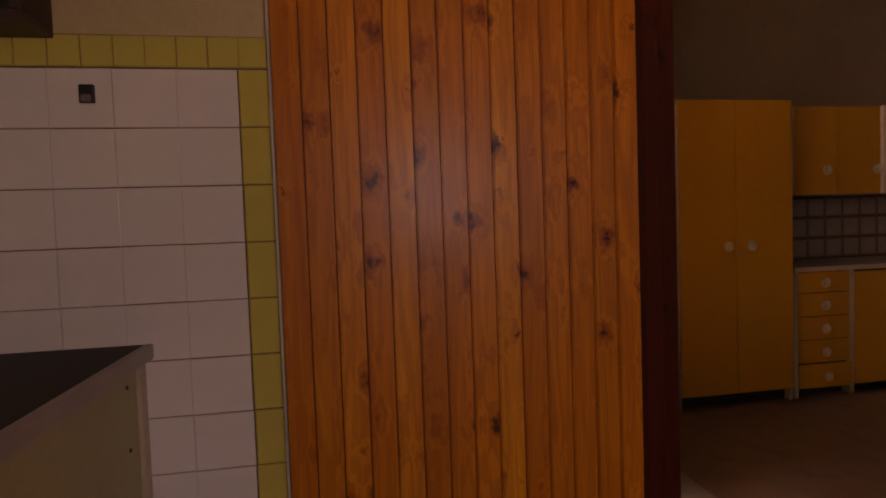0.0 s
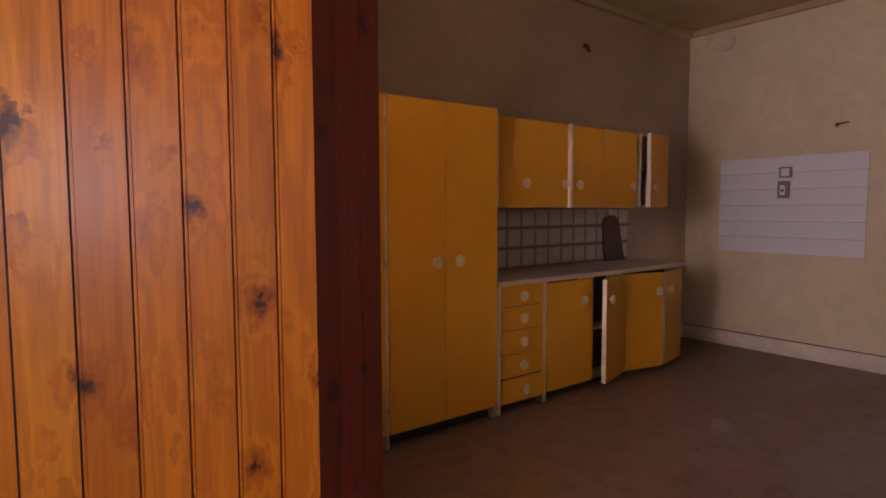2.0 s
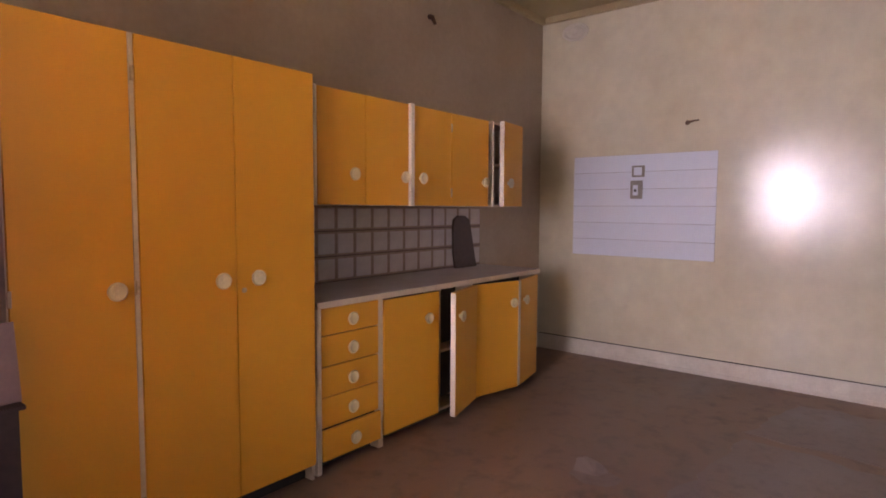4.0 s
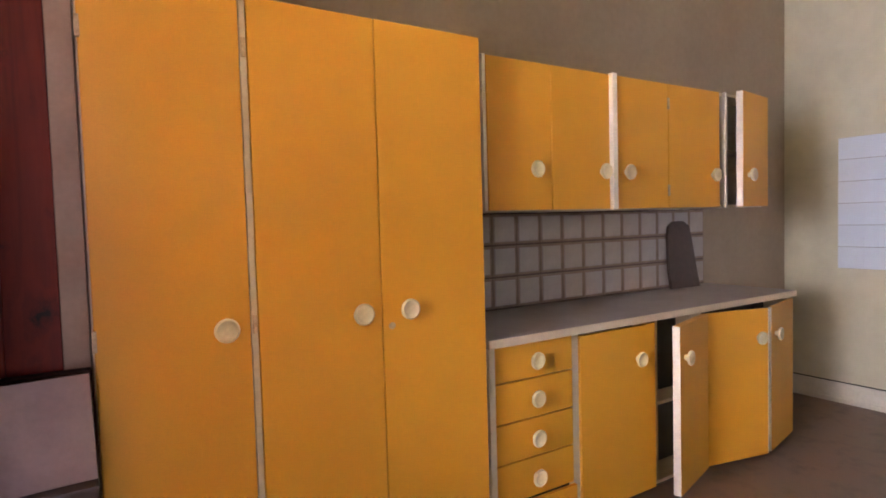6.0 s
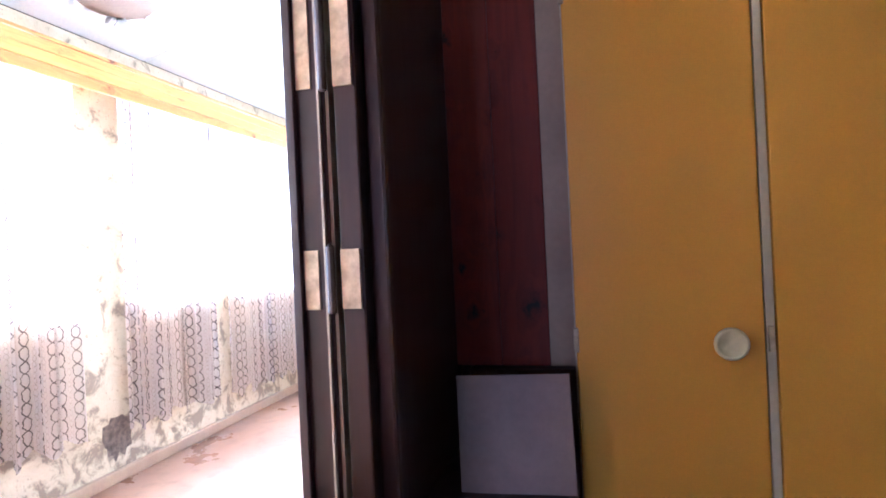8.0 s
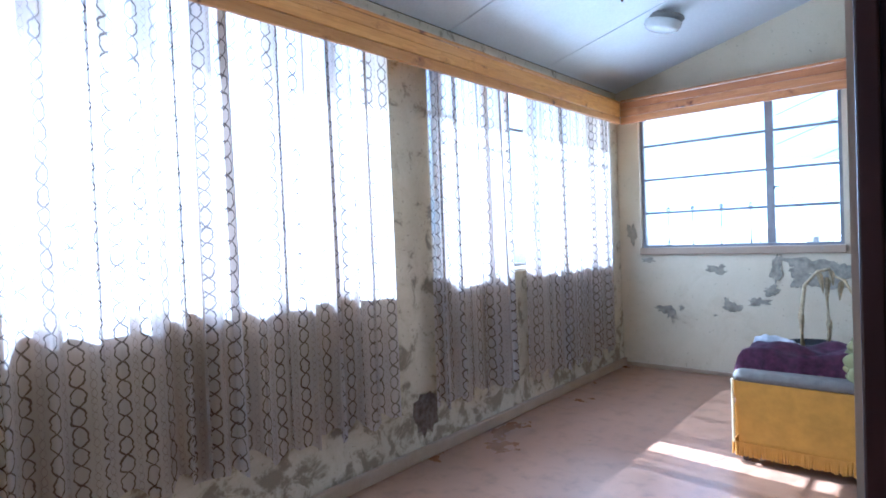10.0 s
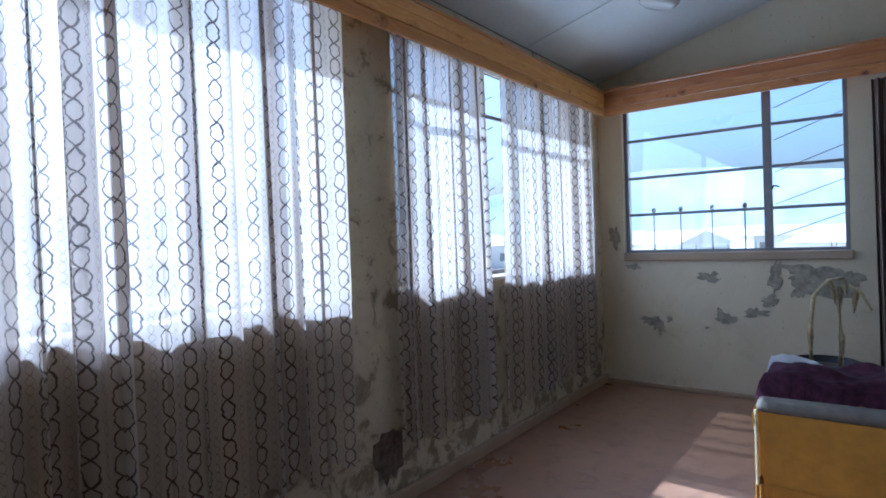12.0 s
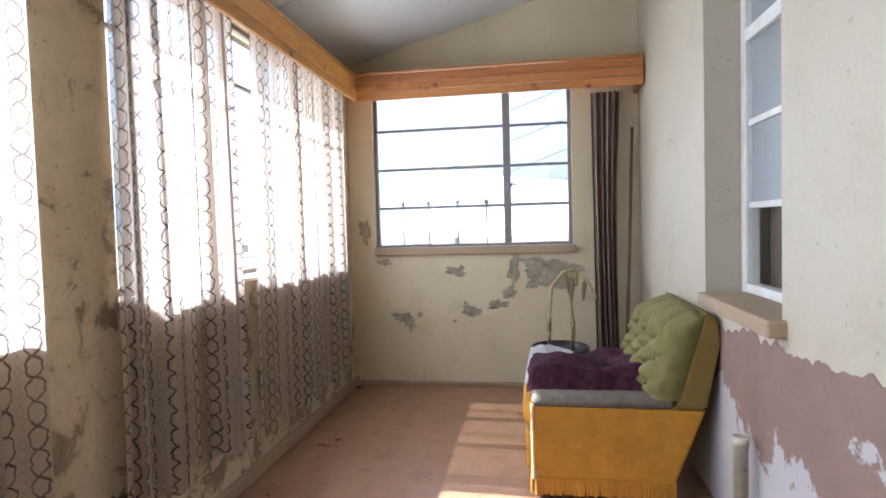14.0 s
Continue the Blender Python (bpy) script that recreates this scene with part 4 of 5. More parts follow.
pel2 = thing("pelmet_end", "orange-red pine pelmet above the end window", "pelmet")
for k in range(3):
    z = 2.262 + k * 0.066
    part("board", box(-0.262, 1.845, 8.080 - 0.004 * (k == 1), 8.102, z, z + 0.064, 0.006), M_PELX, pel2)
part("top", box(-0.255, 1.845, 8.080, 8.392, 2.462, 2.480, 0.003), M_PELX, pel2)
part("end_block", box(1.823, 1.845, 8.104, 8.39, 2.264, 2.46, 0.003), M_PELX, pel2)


# ---- windows ----


def window_x(name, label, x, y0, y1, z0, z1, mull, rails):
    w = thing(name, label, "window", kind="structure")
    t = 0.016
    bm = bmesh.new()
    for ya, yb, za, zb in ((y0, y0 + 0.03, z0, z1), (y1 - 0.03, y1, z0, z1), (y0 + 0.03, y1 - 0.03, z0, z0 + 0.03), (y0 + 0.03, y1 - 0.03, z1 - 0.03, z1)):
        bm_box(bm, x - t, x + t, ya, yb, za, zb, 0.004)
    part("window_frame", bm, M_STEEL, w)
    ys = [y0 + 0.03] + list(mull) + [y1 - 0.03]
    for y in mull:
        part("mullion", box(x - t, x + t, y - 0.018, y + 0.018, z0 + 0.031, z1 - 0.031, 0.004), M_STEEL, w)
    for ya, yb in zip(ys, ys[1:]):
        for z in rails:
            part("glazing_bar", box(x - 0.011, x + 0.011, ya + 0.019, yb - 0.019, z - 0.011, z + 0.011, 0.003), M_STEEL, w)
        p = part("pane", box(x - 0.002, x + 0.002, ya + 0.0185, yb - 0.0185, z0 + 0.0305, z1 - 0.0305), M_GLASS, w)
        p.visible_shadow = False
    return w


window_x("window_1", "long steel-framed window behind the lace curtains", VW - 0.14, 2.45, 5.33, 1.06, 2.45, (3.9,), ())
w2 = window_x("window_2", "steel-framed veranda window with a casement left open", VW - 0.14, 5.66, 8.05, 1.06, 2.45, (6.72,), (2.12,))
for y0, y1 in ((2.45, 5.33), (5.66, 8.05)):
    bm = bmesh.new()
    bm_box(bm, VW - 0.20, VW + 0.02, y0, y1, 1.04, 1.063, 0.006)
    part("window_sill", bm, M_SKIRT, w2, "cream window sill")

w3 = thing("window_3", "steel-framed end window with a worn brown sill", "window", kind="structure")
wy = VN + 0.06
bm = bmesh.new()
for xa, xb, za, zb in ((-0.23, -0.20, 1.13, 2.42), (1.33, 1.36, 1.13, 2.42), (-0.2, 1.33, 1.13, 1.155), (-0.2, 1.33, 2.39, 2.42)):
    bm_box(bm, xa, xb, wy - 0.018, wy + 0.018, za, zb, 0.004)
part("window_frame", bm, M_STEEL, w3)
part("mullion", box(0.825, 0.885, wy - 0.022, wy + 0.018, 1.156, 2.389, 0.005), M_STEEL, w3, "broad grey steel mullion")
for xa, xb in ((-0.199, 0.824), (0.886, 1.329)):
    for z in (1.455, 1.768, 2.085):
        part("glazing_bar", box(xa, xb, wy - 0.012, wy + 0.012, z - 0.012, z + 0.012, 0.003), M_STEEL, w3)
    p = part("pane", box(xa, xb, wy - 0.002, wy + 0.002, 1.157, 2.388), M_GLASS, w3)
    p.visible_shadow = False
part("window_sill", box(-0.235, 1.375, VN - 0.035, VN + 0.04, 1.068, 1.132, 0.008), M_SILL, w3, "chipped brown painted sill")
bm = bmesh.new()
bm_tube(bm, [(0.885, wy - 0.03, 1.60), (0.895, wy - 0.05, 1.62), (0.92, wy - 0.05, 1.615), (0.935, wy - 0.045, 1.605)], [0.008, 0.007, 0.006, 0.004])
part("catch", bm, M_BLACK, w3, "black window catch")
for k in range(5):
    bm = bmesh.new()
    z = 1.24 + k * 0.245
    bm_tube(bm, [(0.89, wy + 0.09, z), (1.36, wy + 0.09, z + 0.17)], [0.0034, 0.0034], 5)
    part("wire", bm, M_BLACK, w3)

for k in range(6):
    bm = bmesh.new()
    z = 1.15 + k * 0.21
    bm_tube(bm, [(VW - 0.20, 6.2, z), (VW - 0.20, 6.95, z + 0.30)], [0.0034, 0.0034], 5)
    part("wire", bm, M_BLACK, w2)

rail = thing("balcony_railing", "low black iron railing with ball finials outside the window", "railing")
ry = VN + 0.17
for x in (-0.03, 0.19, 0.435, 0.675):
    bm = bmesh.new()
    bm_tube(bm, [(x, ry, 0.9), (x, ry, 1.47)], [0.006, 0.006], 8)
    part("bar", bm, M_BLACK, rail)
    bm = bmesh.new()
    bm_lathe(bm, [(0.004, -0.024), (0.016, -0.014), (0.020, 0), (0.016, 0.014), (0.003, 0.024)], 12, Matrix.Translation((x, ry, 1.492)))
    part("finial", bm, M_BLACK, rail, smooth=True)
bm = bmesh.new()
bm_tube(bm, [(-0.25, ry, 1.462), (1.4, ry, 1.466)], [0.007, 0.007], 8)
part("top_rail", bm, M_BLACK, rail)
for x in (0.08, 0.32, 0.56, 0.76, 1.25, 1.28):
    bm = bmesh.new()
    bm_tube(bm, [(x, ry - 0.03, 0.9), (x - 0.01, ry - 0.03, 1.21)], [0.005, 0.002], 6)
    part("spike", bm, M_BLACK, rail)

# window in the house wall
w4 = thing("window_4", "white painted wooden window with frosted upper panes", "window", kind="structure")
ix = HW + 0.19
bm = bmesh.new()
for ya, yb, za, zb in ((5.85, 5.90, 0.93, 2.60), (6.63, 6.695, 0.93, 2.60), (5.901, 6.629, 0.93, 1.0), (5.901, 6.629, 2.55, 2.60), (5.901, 6.629, 2.10, 2.16)):
    bm_box(bm, ix - 0.03, ix + 0.03, ya, yb, za, zb, 0.006)
part("window_frame", bm, M_WHITE, w4, "flaking white painted frame")
for z in (1.36, 1.735):
    part("glazing_bar", box(ix - 0.018, ix + 0.018, 5.902, 6.628, z - 0.014, z + 0.014, 0.004), M_WHITE, w4)
FROST, _nt2, _p2 = mat("frosted_glass")
_p2.inputs["Base Color"].default_value = (0.30, 0.31, 0.33, 1)
_p2.inputs["Roughness"].default_value = 0.12
_c2 = coords(_nt2)
_n2 = nd(_nt2, "ShaderNodeTexVoronoi", Scale=95.0)
_nt2.links.new(_c2.outputs[0], _n2.inputs["Vector"])
bump(_nt2, _p2, _n2.outputs["Distance"], 0.5, 0.004)
for za, zb in ((1.375, 1.72), (1.75, 2.099), (2.161, 2.549)):
    part("pane", box(ix - 0.003, ix + 0.003, 5.902, 6.628, za, zb), FROST, w4, "frosted pebbled glass")
part("pane", box(ix - 0.002, ix + 0.002, 5.902, 6.628, 1.001, 1.345), M_GLASS, w4, "clear glass")
part("window_sill", box(1.80, HW + 0.155, 5.80, 6.62, 0.903, 0.963, 0.008), M_SILL, w4, "thick brown painted sill")
dc = thing("dark_curtain", "dark brown curtain hanging behind the clear pane", "curtain")
bm = bmesh.new()
vs = []
for i in range(61):
    y = 5.86 + 0.8 * i / 60
    x = ix + 0.10 + 0.025 * math.sin(i * 0.9)
    vs.append((bm.verts.new((x, y, 0.7)), bm.verts.new((x, y, 2.5))))
for p, q in zip(vs, vs[1:]):
    bm.faces.new((p[0], q[0], q[1], p[1]))
part("cloth", bm, plain("brown_curtain", (0.16, 0.12, 0.085), 0.9), dc, smooth=True)
bm = bmesh.new()
wall_y(bm, KN + 0.21, KN + 0.25, HW + 0.25, 4.2, 0, 2.9, [])
wall_x(bm, 4.2, 4.24, KN + 0.21, VN + 0.2, 0, 2.9, [])
wall_y(bm, VN + 0.16, VN + 0.2, HW + 0.25, 4.2, 0, 2.9, [])
bm_box(bm, HW + 0.25, 4.24, KN + 0.21, VN + 0.2, 2.9, 2.94)
bm_box(bm, HW + 0.25, 4.24, KN + 0.21, VN + 0.2, -0.04, 0.0)
structure("wall_inner_room", bm, M_KNWALL, "plain dim room behind the house window", "wall")

# unseen windows of the south wall; the kitchen one added to light the cupboards
for nm, x0, x1, z0, z1 in (("window_5", 1.05, 1.81, 1.15, 2.05), ("window_6", 3.3, 4.05, 1.2, 2.0)):
    w = thing(nm, "plain steel-framed unseen window in the south wall", "window", kind="structure")
    y = KS - 0.1
    bm = bmesh.new()
    for xa, xb, za, zb in ((x0, x0 + 0.03, z0, z1), (x1 - 0.03, x1, z0, z1), (x0 + 0.03, x1 - 0.03, z0, z0 + 0.03), (x0 + 0.03, x1 - 0.03, z1 - 0.03, z1), ((x0 + x1) / 2 - 0.015, (x0 + x1) / 2 + 0.015, z0 + 0.03, z1 - 0.03)):
        bm_box(bm, xa, xb, y - 0.015, y + 0.015, za, zb)
    part("window_frame", bm, M_STEEL, w)
    p = part("pane", box(x0 + 0.031, x1 - 0.031, y - 0.002, y + 0.002, z0 + 0.031, z1 - 0.031), M_GLASS, w)
    p.visible_shadow = False

# ---- lace curtains ----


def lace(label, y0, y1, ztop, hem, seed, folds, depth, x=-0.355, tilt=0.0):
    """A gathered net panel: folds deepen downwards, ragged hem."""
    cur = thing("lace_curtain", label, "curtain", "lace curtains")
    r = random.Random(seed)
    ph = [r.uniform(0, 6.3) for _ in range(6)]
    n = max(24, int((y1 - y0) * 130))
    rows = 22
    bm = bmesh.new()
    uvl = bm.loops.layers.uv.new("UVMap")
    grid, us = [], []
    for j in range(rows + 1):
        f = j / rows
        line, u, last, ul = [], 0.0, None, []
        for i in range(n + 1):
            s = i / n
            y = y0 + (y1 - y0) * s
            a = 2 * math.pi * folds * s
            w = math.sin(a + ph[0] + 0.9 * math.sin(a * 0.31 + ph[1])) + 0.45 * math.sin(a * 2.3 + ph[2]) + 0.3 * math.sin(a * 0.52 + ph[3])
            d = depth * (0.55 + 0.45 * f) * w * (0.75 + 0.55 * math.sin(a * 0.23 + ph[4]))
            low = hem(y) + 0.03 * math.sin(a * 0.7 + ph[4]) + 0.015 * math.sin(a * 1.9 + ph[5])
            z = ztop + (low - ztop) * f
            yy = y + 0.85 * depth * math.cos(a + ph[0]) + 0.5 * depth * math.cos(a * 0.52 + ph[3]) + tilt * f * (s - 0.5)
            p = Vector((min(x + d, -0.293), yy, z))
            if last is not None:
                u += (p - last).length
            last = p
            line.append(bm.verts.new(p))
            ul.append(u)
        grid.append(line)
        us.append(ul)
    for j in range(rows):
        for i in range(n):
            fc = bm.faces.new((grid[j][i], grid[j][i + 1], grid[j + 1][i + 1], grid[j + 1][i]))
            fc.smooth = True
            for lp, (jj, ii) in zip(fc.loops, ((j, i), (j, i + 1), (j + 1, i + 1), (j + 1, i))):
                lp[uvl].uv = (us[rows // 2][ii] + seed * 0.37, grid[jj][ii].co.z)
    part("net", bm, M_LACE, cur, smooth=True)
    # gathers: net doubled up behind the front layer
    for k in range(max(2, int((y1 - y0) * 2.4))):
        yc, wd = y0 + 0.06 + (y1 - y0 - 0.12) * (k + r.uniform(0.0, 0.7)) / max(2, int((y1 - y0) * 2.4)), r.uniform(0.05, 0.12)
        bm = bmesh.new()
        uvl = bm.loops.layers.uv.new("UVMap")
        pr = []
        for i in range(13):
            g = i / 12
            y, xx = yc + wd * (g - 0.5), x - 0.048 + 0.012 * math.sin(g * 9 + k)
            low = hem(y) + 0.05
            pr.append(((bm.verts.new((xx, y, low)), low), (bm.verts.new((xx, y, ztop)), ztop), seed * 0.37 + g * wd * 2.2 + k))
        for p, q in zip(pr, pr[1:]):
            fc = bm.faces.new((p[0][0], q[0][0], q[1][0], p[1][0]))
            fc.smooth = True
            for lp, uv in zip(fc.loops, ((p[2], p[0][1]), (q[2], q[0][1]), (q[2], q[1][1]), (p[2], p[1][1]))):
                lp[uvl].uv = uv
        part("gather", bm, M_LACE, cur, smooth=True)
    return cur


def hem_long(y):
    return 0.40 - 0.035 * (y - 3.5)


lace("brown-patterned sheer lace curtain, gathered, over the long window", 2.43, 4.22, 2.40, hem_long, 3, 12, 0.030)
lace("brown-patterned sheer lace curtain with a bunched dark edge", 4.14, 5.22, 2.40, hem_long, 8, 8, 0.031)
lace("narrow sheer lace curtain beside the bare pier", 5.57, 6.42, 2.40, lambda y: 0.30, 12, 7, 0.030, -0.355, 0.05)
lace("sheer lace curtain reaching the end wall", 6.62, 8.06, 2.40, lambda y: 0.24, 19, 10, 0.030)

# striped curtain beside the end window
STRIPE, _nt3, _p3 = mat("striped_brown_cloth")
_tc = _nt3.nodes.new("ShaderNodeTexCoord")
_sp = _nt3.nodes.new("ShaderNodeSeparateXYZ")
_nt3.links.new(_tc.outputs["UV"], _sp.inputs[0])
_fr = math_node(_nt3, "FRACT", math_node(_nt3, "MULTIPLY", _sp.outputs["X"], 7.0))
_cr = ramp(_nt3, _fr, [(0.0, (0.10, 0.062, 0.045)), (0.30, (0.20, 0.13, 0.095)), (0.5, (0.44, 0.36, 0.28)), (0.6, (0.11, 0.066, 0.05)), (0.82, (0.36, 0.28, 0.21)), (0.9, (0.07, 0.042, 0.032))])
_cr.color_ramp.interpolation = "CONSTANT"
_nt3.links.new(_cr.outputs["Color"], _p3.inputs["Base Color"])
_p3.inputs["Roughness"].default_value = 0.9
sc = thing("striped_curtain", "dark brown striped curtain drawn into narrow folds", "curtain")
bm = bmesh.new()
uvl = bm.loops.layers.uv.new("UVMap")
cols = []
for i in range(71):
    s = i / 70
    u = s * 0.95
    colv = []
    for j in range(13):
        f = j / 12
        sq = 1.0 - 0.12 * math.sin(math.pi * f) - 0.25 * f * (s - 0.0)
        colv.append((bm.verts.new((1.495 + 0.225 * s * sq + 0.015 * f, 8.25 + 0.04 * math.sin(s * 31) * (0.6 + 0.4 * f), 2.262 - f * 1.98)), u, 2.26 - f * 1.98))
    cols.append(colv)
for p, q in zip(cols, cols[1:]):
    for j in range(12):
        fc = bm.faces.new((p[j][0], q[j][0], q[j + 1][0], p[j + 1][0]))
        fc.smooth = True
        for lp, c in zip(fc.loops, (p[j], q[j], q[j + 1], p[j + 1])):
            lp[uvl].uv = (c[1], c[2])
part("cloth", bm, STRIPE, sc, smooth=True)

st = thing("broomstick", "weathered wooden broomstick leaning in the corner", "stick")
bm = bmesh.new()
bm_tube(bm, [(1.70, 8.16, 0.0), (1.752, 8.23, 1.0), (1.80, 8.31, 2.0)], [0.014, 0.013, 0.012], 10)
part("shaft", bm, M_STICK, st, smooth=True)

# ---- armchair ----
ac = thing("armchair", "ochre velvet armchair with buttoned olive back, worn and dusty", "armchair", at=(0, 0, 0))
CX0, CX1, CY0, CY1 = 1.03, 1.80, 6.47, 7.25


def side_profile(y0, y1):
    """Outer side: upright front, raked rear edge, flat arm."""
    bm = bmesh.new()
    pts = [(CX0 + 0.02, 0.10), (1.66, 0.10), (1.80, 0.455), (CX0, 0.465)]
    a = [bm.verts.new((x, y0, z)) for x, z in pts]
    b = [bm.verts.new((x, y1, z)) for x, z in pts]
    bm.faces.new(a)
    bm.faces.new(b[::-1])
    for i in range(4):
        bm.faces.new((a[i], b[i], b[(i + 1) % 4], a[(i + 1) % 4]))
    bmesh.ops.bevel(bm, geom=bm.edges[:], offset=0.012, segments=2, affect="EDGES")
    return bm


for y0, y1 in ((CY0, CY0 + 0.12), (CY1 - 0.12, CY1)):
    part("arm", side_profile(y0, y1), M_VELVET_O, ac, "flat ochre velvet side")
    bm = bmesh.new()
    bm_box(bm, CX0 - 0.006, 1.66, y0 - 0.004, y1 + 0.004, 0.445, 0.505, 0.028)
    part("arm_pad", bm, M_VELVET_D, ac, "dusty grey-brown arm pad", smooth=True)
    bm = bmesh.new()
    bm_tube(bm, [(CX0 - 0.004, y0 - 0.002, 0.11), (CX0 - 0.006, y0 - 0.002, 0.46)], [0.007, 0.007], 8)
    part("piping", bm, M_KNOB, ac, "pale piping")
bm = bmesh.new()
bm_box(bm, CX0 - 0.04, 1.62, CY0 + 0.122, CY1 - 0.122, 0.09, 0.295, 0.03)
part("seat_base", bm, M_VELVET_O, ac)
bm = bmesh.new()
bm_box(bm, CX0 - 0.05, 1.50, CY0 + 0.124, CY1 - 0.124, 0.302, 0.435, 0.05)
part("seat_cushion", bm, M_VELVET_O, ac, "ochre velvet seat cushion", smooth=True)
# buttoned back: diamond pillows between creases, running into channels over the top
bm = bmesh.new()
uN, vN = 64, 48
buttons = [((i - j) / 8 + 0.5, (i + j) / 7) for i in range(-6, 12) for j in range(-6, 12) if 0.03 < (i - j) / 8 + 0.5 < 0.97 and 0.1 < (i + j) / 7 < 0.75]
front = []
for j in range(vN + 1):
    row = []
    for i in range(uN + 1):
        u, v = i / uN, j / vN
        a = math.pi * (4 * (u - 0.5) + 3.5 * v)
        b = math.pi * (4 * (u - 0.5) - 3.5 * v)
        pillow = (abs(math.sin(a)) * abs(math.sin(b))) ** 0.5
        channel = abs(math.sin(math.pi * (4 * u + 0.5))) ** 0.5
        f = min(1.0, max(0.0, (v - 0.66) / 0.12))
        swell = pillow * (1 - f) + channel * f
        edge = (1 - abs(2 * u - 1) ** 7) * (1 - abs(2 * v - 1) ** 8)
        puff = edge * (0.045 + 0.062 * swell)
        y = CY0 - 0.005 + (CY1 - CY0 + 0.01) * u
        z = 0.49 + 0.405 * v - 0.03 * (abs(2 * u - 1) ** 4) * v
        x = 1.58 + 0.145 * v - puff + 0.05 * max(0.0, v - 0.85) / 0.15
        row.append(bm.verts.new((x, y, z)))
    front.append(row)
back = [[bm.verts.new((1.735 + 0.06 * (j / vN), v.co.y, v.co.z)) for v in row[:: uN]] for j, row in enumerate(front)]
for j in range(vN):
    for i in range(uN):
        bm.faces.new((front[j][i], front[j][i + 1], front[j + 1][i + 1], front[j + 1][i]))
    bm.faces.new((front[j][0], front[j + 1][0], back[j + 1][0], back[j][0]))
    bm.faces.new((front[j][uN], back[j][1], back[j + 1][1], front[j + 1][uN]))
    bm.faces.new((back[j][0], back[j + 1][0], back[j + 1][1], back[j][1]))
bm.faces.new(front[vN] + [back[vN][1], back[vN][0]])
bm.faces.new(front[0][::-1] + [back[0][0], back[0][1]])
part("backrest", bm, M_VELVET_G, ac, "deep-buttoned olive velvet back", smooth=True)
bm = bmesh.new()
shell = [(1.66, 0.45), (1.797, 0.45), (1.854, 0.76), (1.855, 0.82), (1.843, 0.865), (1.815, 0.889), (1.785, 0.885), (1.745, 0.66)]
sa = [bm.verts.new((x, CY0 - 0.012, z)) for x, z in shell]
sb = [bm.verts.new((x, CY1 + 0.012, z)) for x, z in shell]
bm.faces.new(sa)
bm.faces.new(sb[::-1])
for i in range(len(shell)):
    bm.faces.new((sa[i], sb[i], sb[(i + 1) % len(shell)], sa[(i + 1) % len(shell)]))
bmesh.ops.bevel(bm, geom=bm.edges[:], offset=0.012, segments=2, affect="EDGES")
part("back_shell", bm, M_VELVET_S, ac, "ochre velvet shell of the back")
for bu, bv in buttons:
    bm = bmesh.new()
    bmesh.ops.create_uvsphere(bm, u_segments=10, v_segments=6, radius=0.011)
    bmesh.ops.transform(bm, matrix=Matrix.Translation((1.58 + 0.145 * bv - 0.05, CY0 + (CY1 - CY0) * bu, 0.49 + 0.405 * bv)), verts=bm.verts[:])
    part("button", bm, M_VELVET_G, ac, smooth=True)
bm = bmesh.new()
r4 = random.Random(4)
for k in range(170):
    t = k / 169
    if t < 0.45:
        x, y = CX0 - 0.012, CY1 - 0.02 - (CY1 - CY0 - 0.03) * (t / 0.45)
    else:
        x, y = CX0 + (1.66 - CX0) * ((t - 0.45) / 0.55), CY0 - 0.006
    bm_tube(bm, [(x, y, 0.115), (x + r4.uniform(-0.004, 0.004), y + r4.uniform(-0.004, 0.004), 0.035 + r4.uniform(0, 0.012))], [0.0045, 0.0055], 5)
part("fringe", bm, M_VELVET_O, ac, "ochre fringe along the bottom")
for x in (CX0 + 0.05, 1.60):
    for y in (CY0 + 0.06, CY1 - 0.06):
        part("foot", box(x - 0.02, x + 0.02, y - 0.02, y + 0.02, 0.0, 0.11, 0.004), M_BROWN, ac)


def draped(name, label, category, material, x0, x1, y0, y1, base_z, amp, seed, drop, skirt=0.0):
    """A rumpled cloth with thickness."""
    t = thing(name, label, category)
    bm = bmesh.new()
    n, m = 34, 24
    g = []
    for j in range(m + 1):
        row = []
        for i in range(n + 1):
            u, v = i / n, j / m
            x, y = x0 + (x1 - x0) * u, y0 + (y1 - y0) * v
            e = min(u, 1 - u, v, 1 - v)
            z = base_z + amp * (0.5 + noise.noise(Vector((x * 7, y * 7, seed)))) * min(1, e * 7 + 0.25) + amp * 0.22 * noise.noise(Vector((x * 21, y * 21, seed + 3))) - drop * max(0, 0.14 - u) * 3 - skirt * max(0.0, 1 - e / 0.07) ** 2
            row.append(bm.verts.new((x + 0.02 * noise.noise(Vector((y * 9, seed, 1))), y + 0.02 * noise.noise(Vector((x * 9, seed, 2))), z)))
        g.append(row)
    for j in range(m):
        for i in range(n):
            bm.faces.new((g[j][i], g[j][i + 1], g[j + 1][i + 1], g[j + 1][i]))
    bmesh.ops.solidify(bm, geom=bm.faces[:], thickness=0.012)
    part("cloth", bm, material, t, smooth=True)
    return t


draped("purple_blanket", "rumpled dark purple blanket on the armchair seat", "blanket", M_PURPLE, 1.0, 1.60, 6.595, 7.08, 0.575, 0.045, 2.6, 0.02, 0.09)
draped("white_cloth", "crumpled white cloth under the purple blanket", "cloth", M_CLOTH, 0.985, 1.27, 6.95, 7.12, 0.55, 0.075, 9.0, 0.30, 0.03)

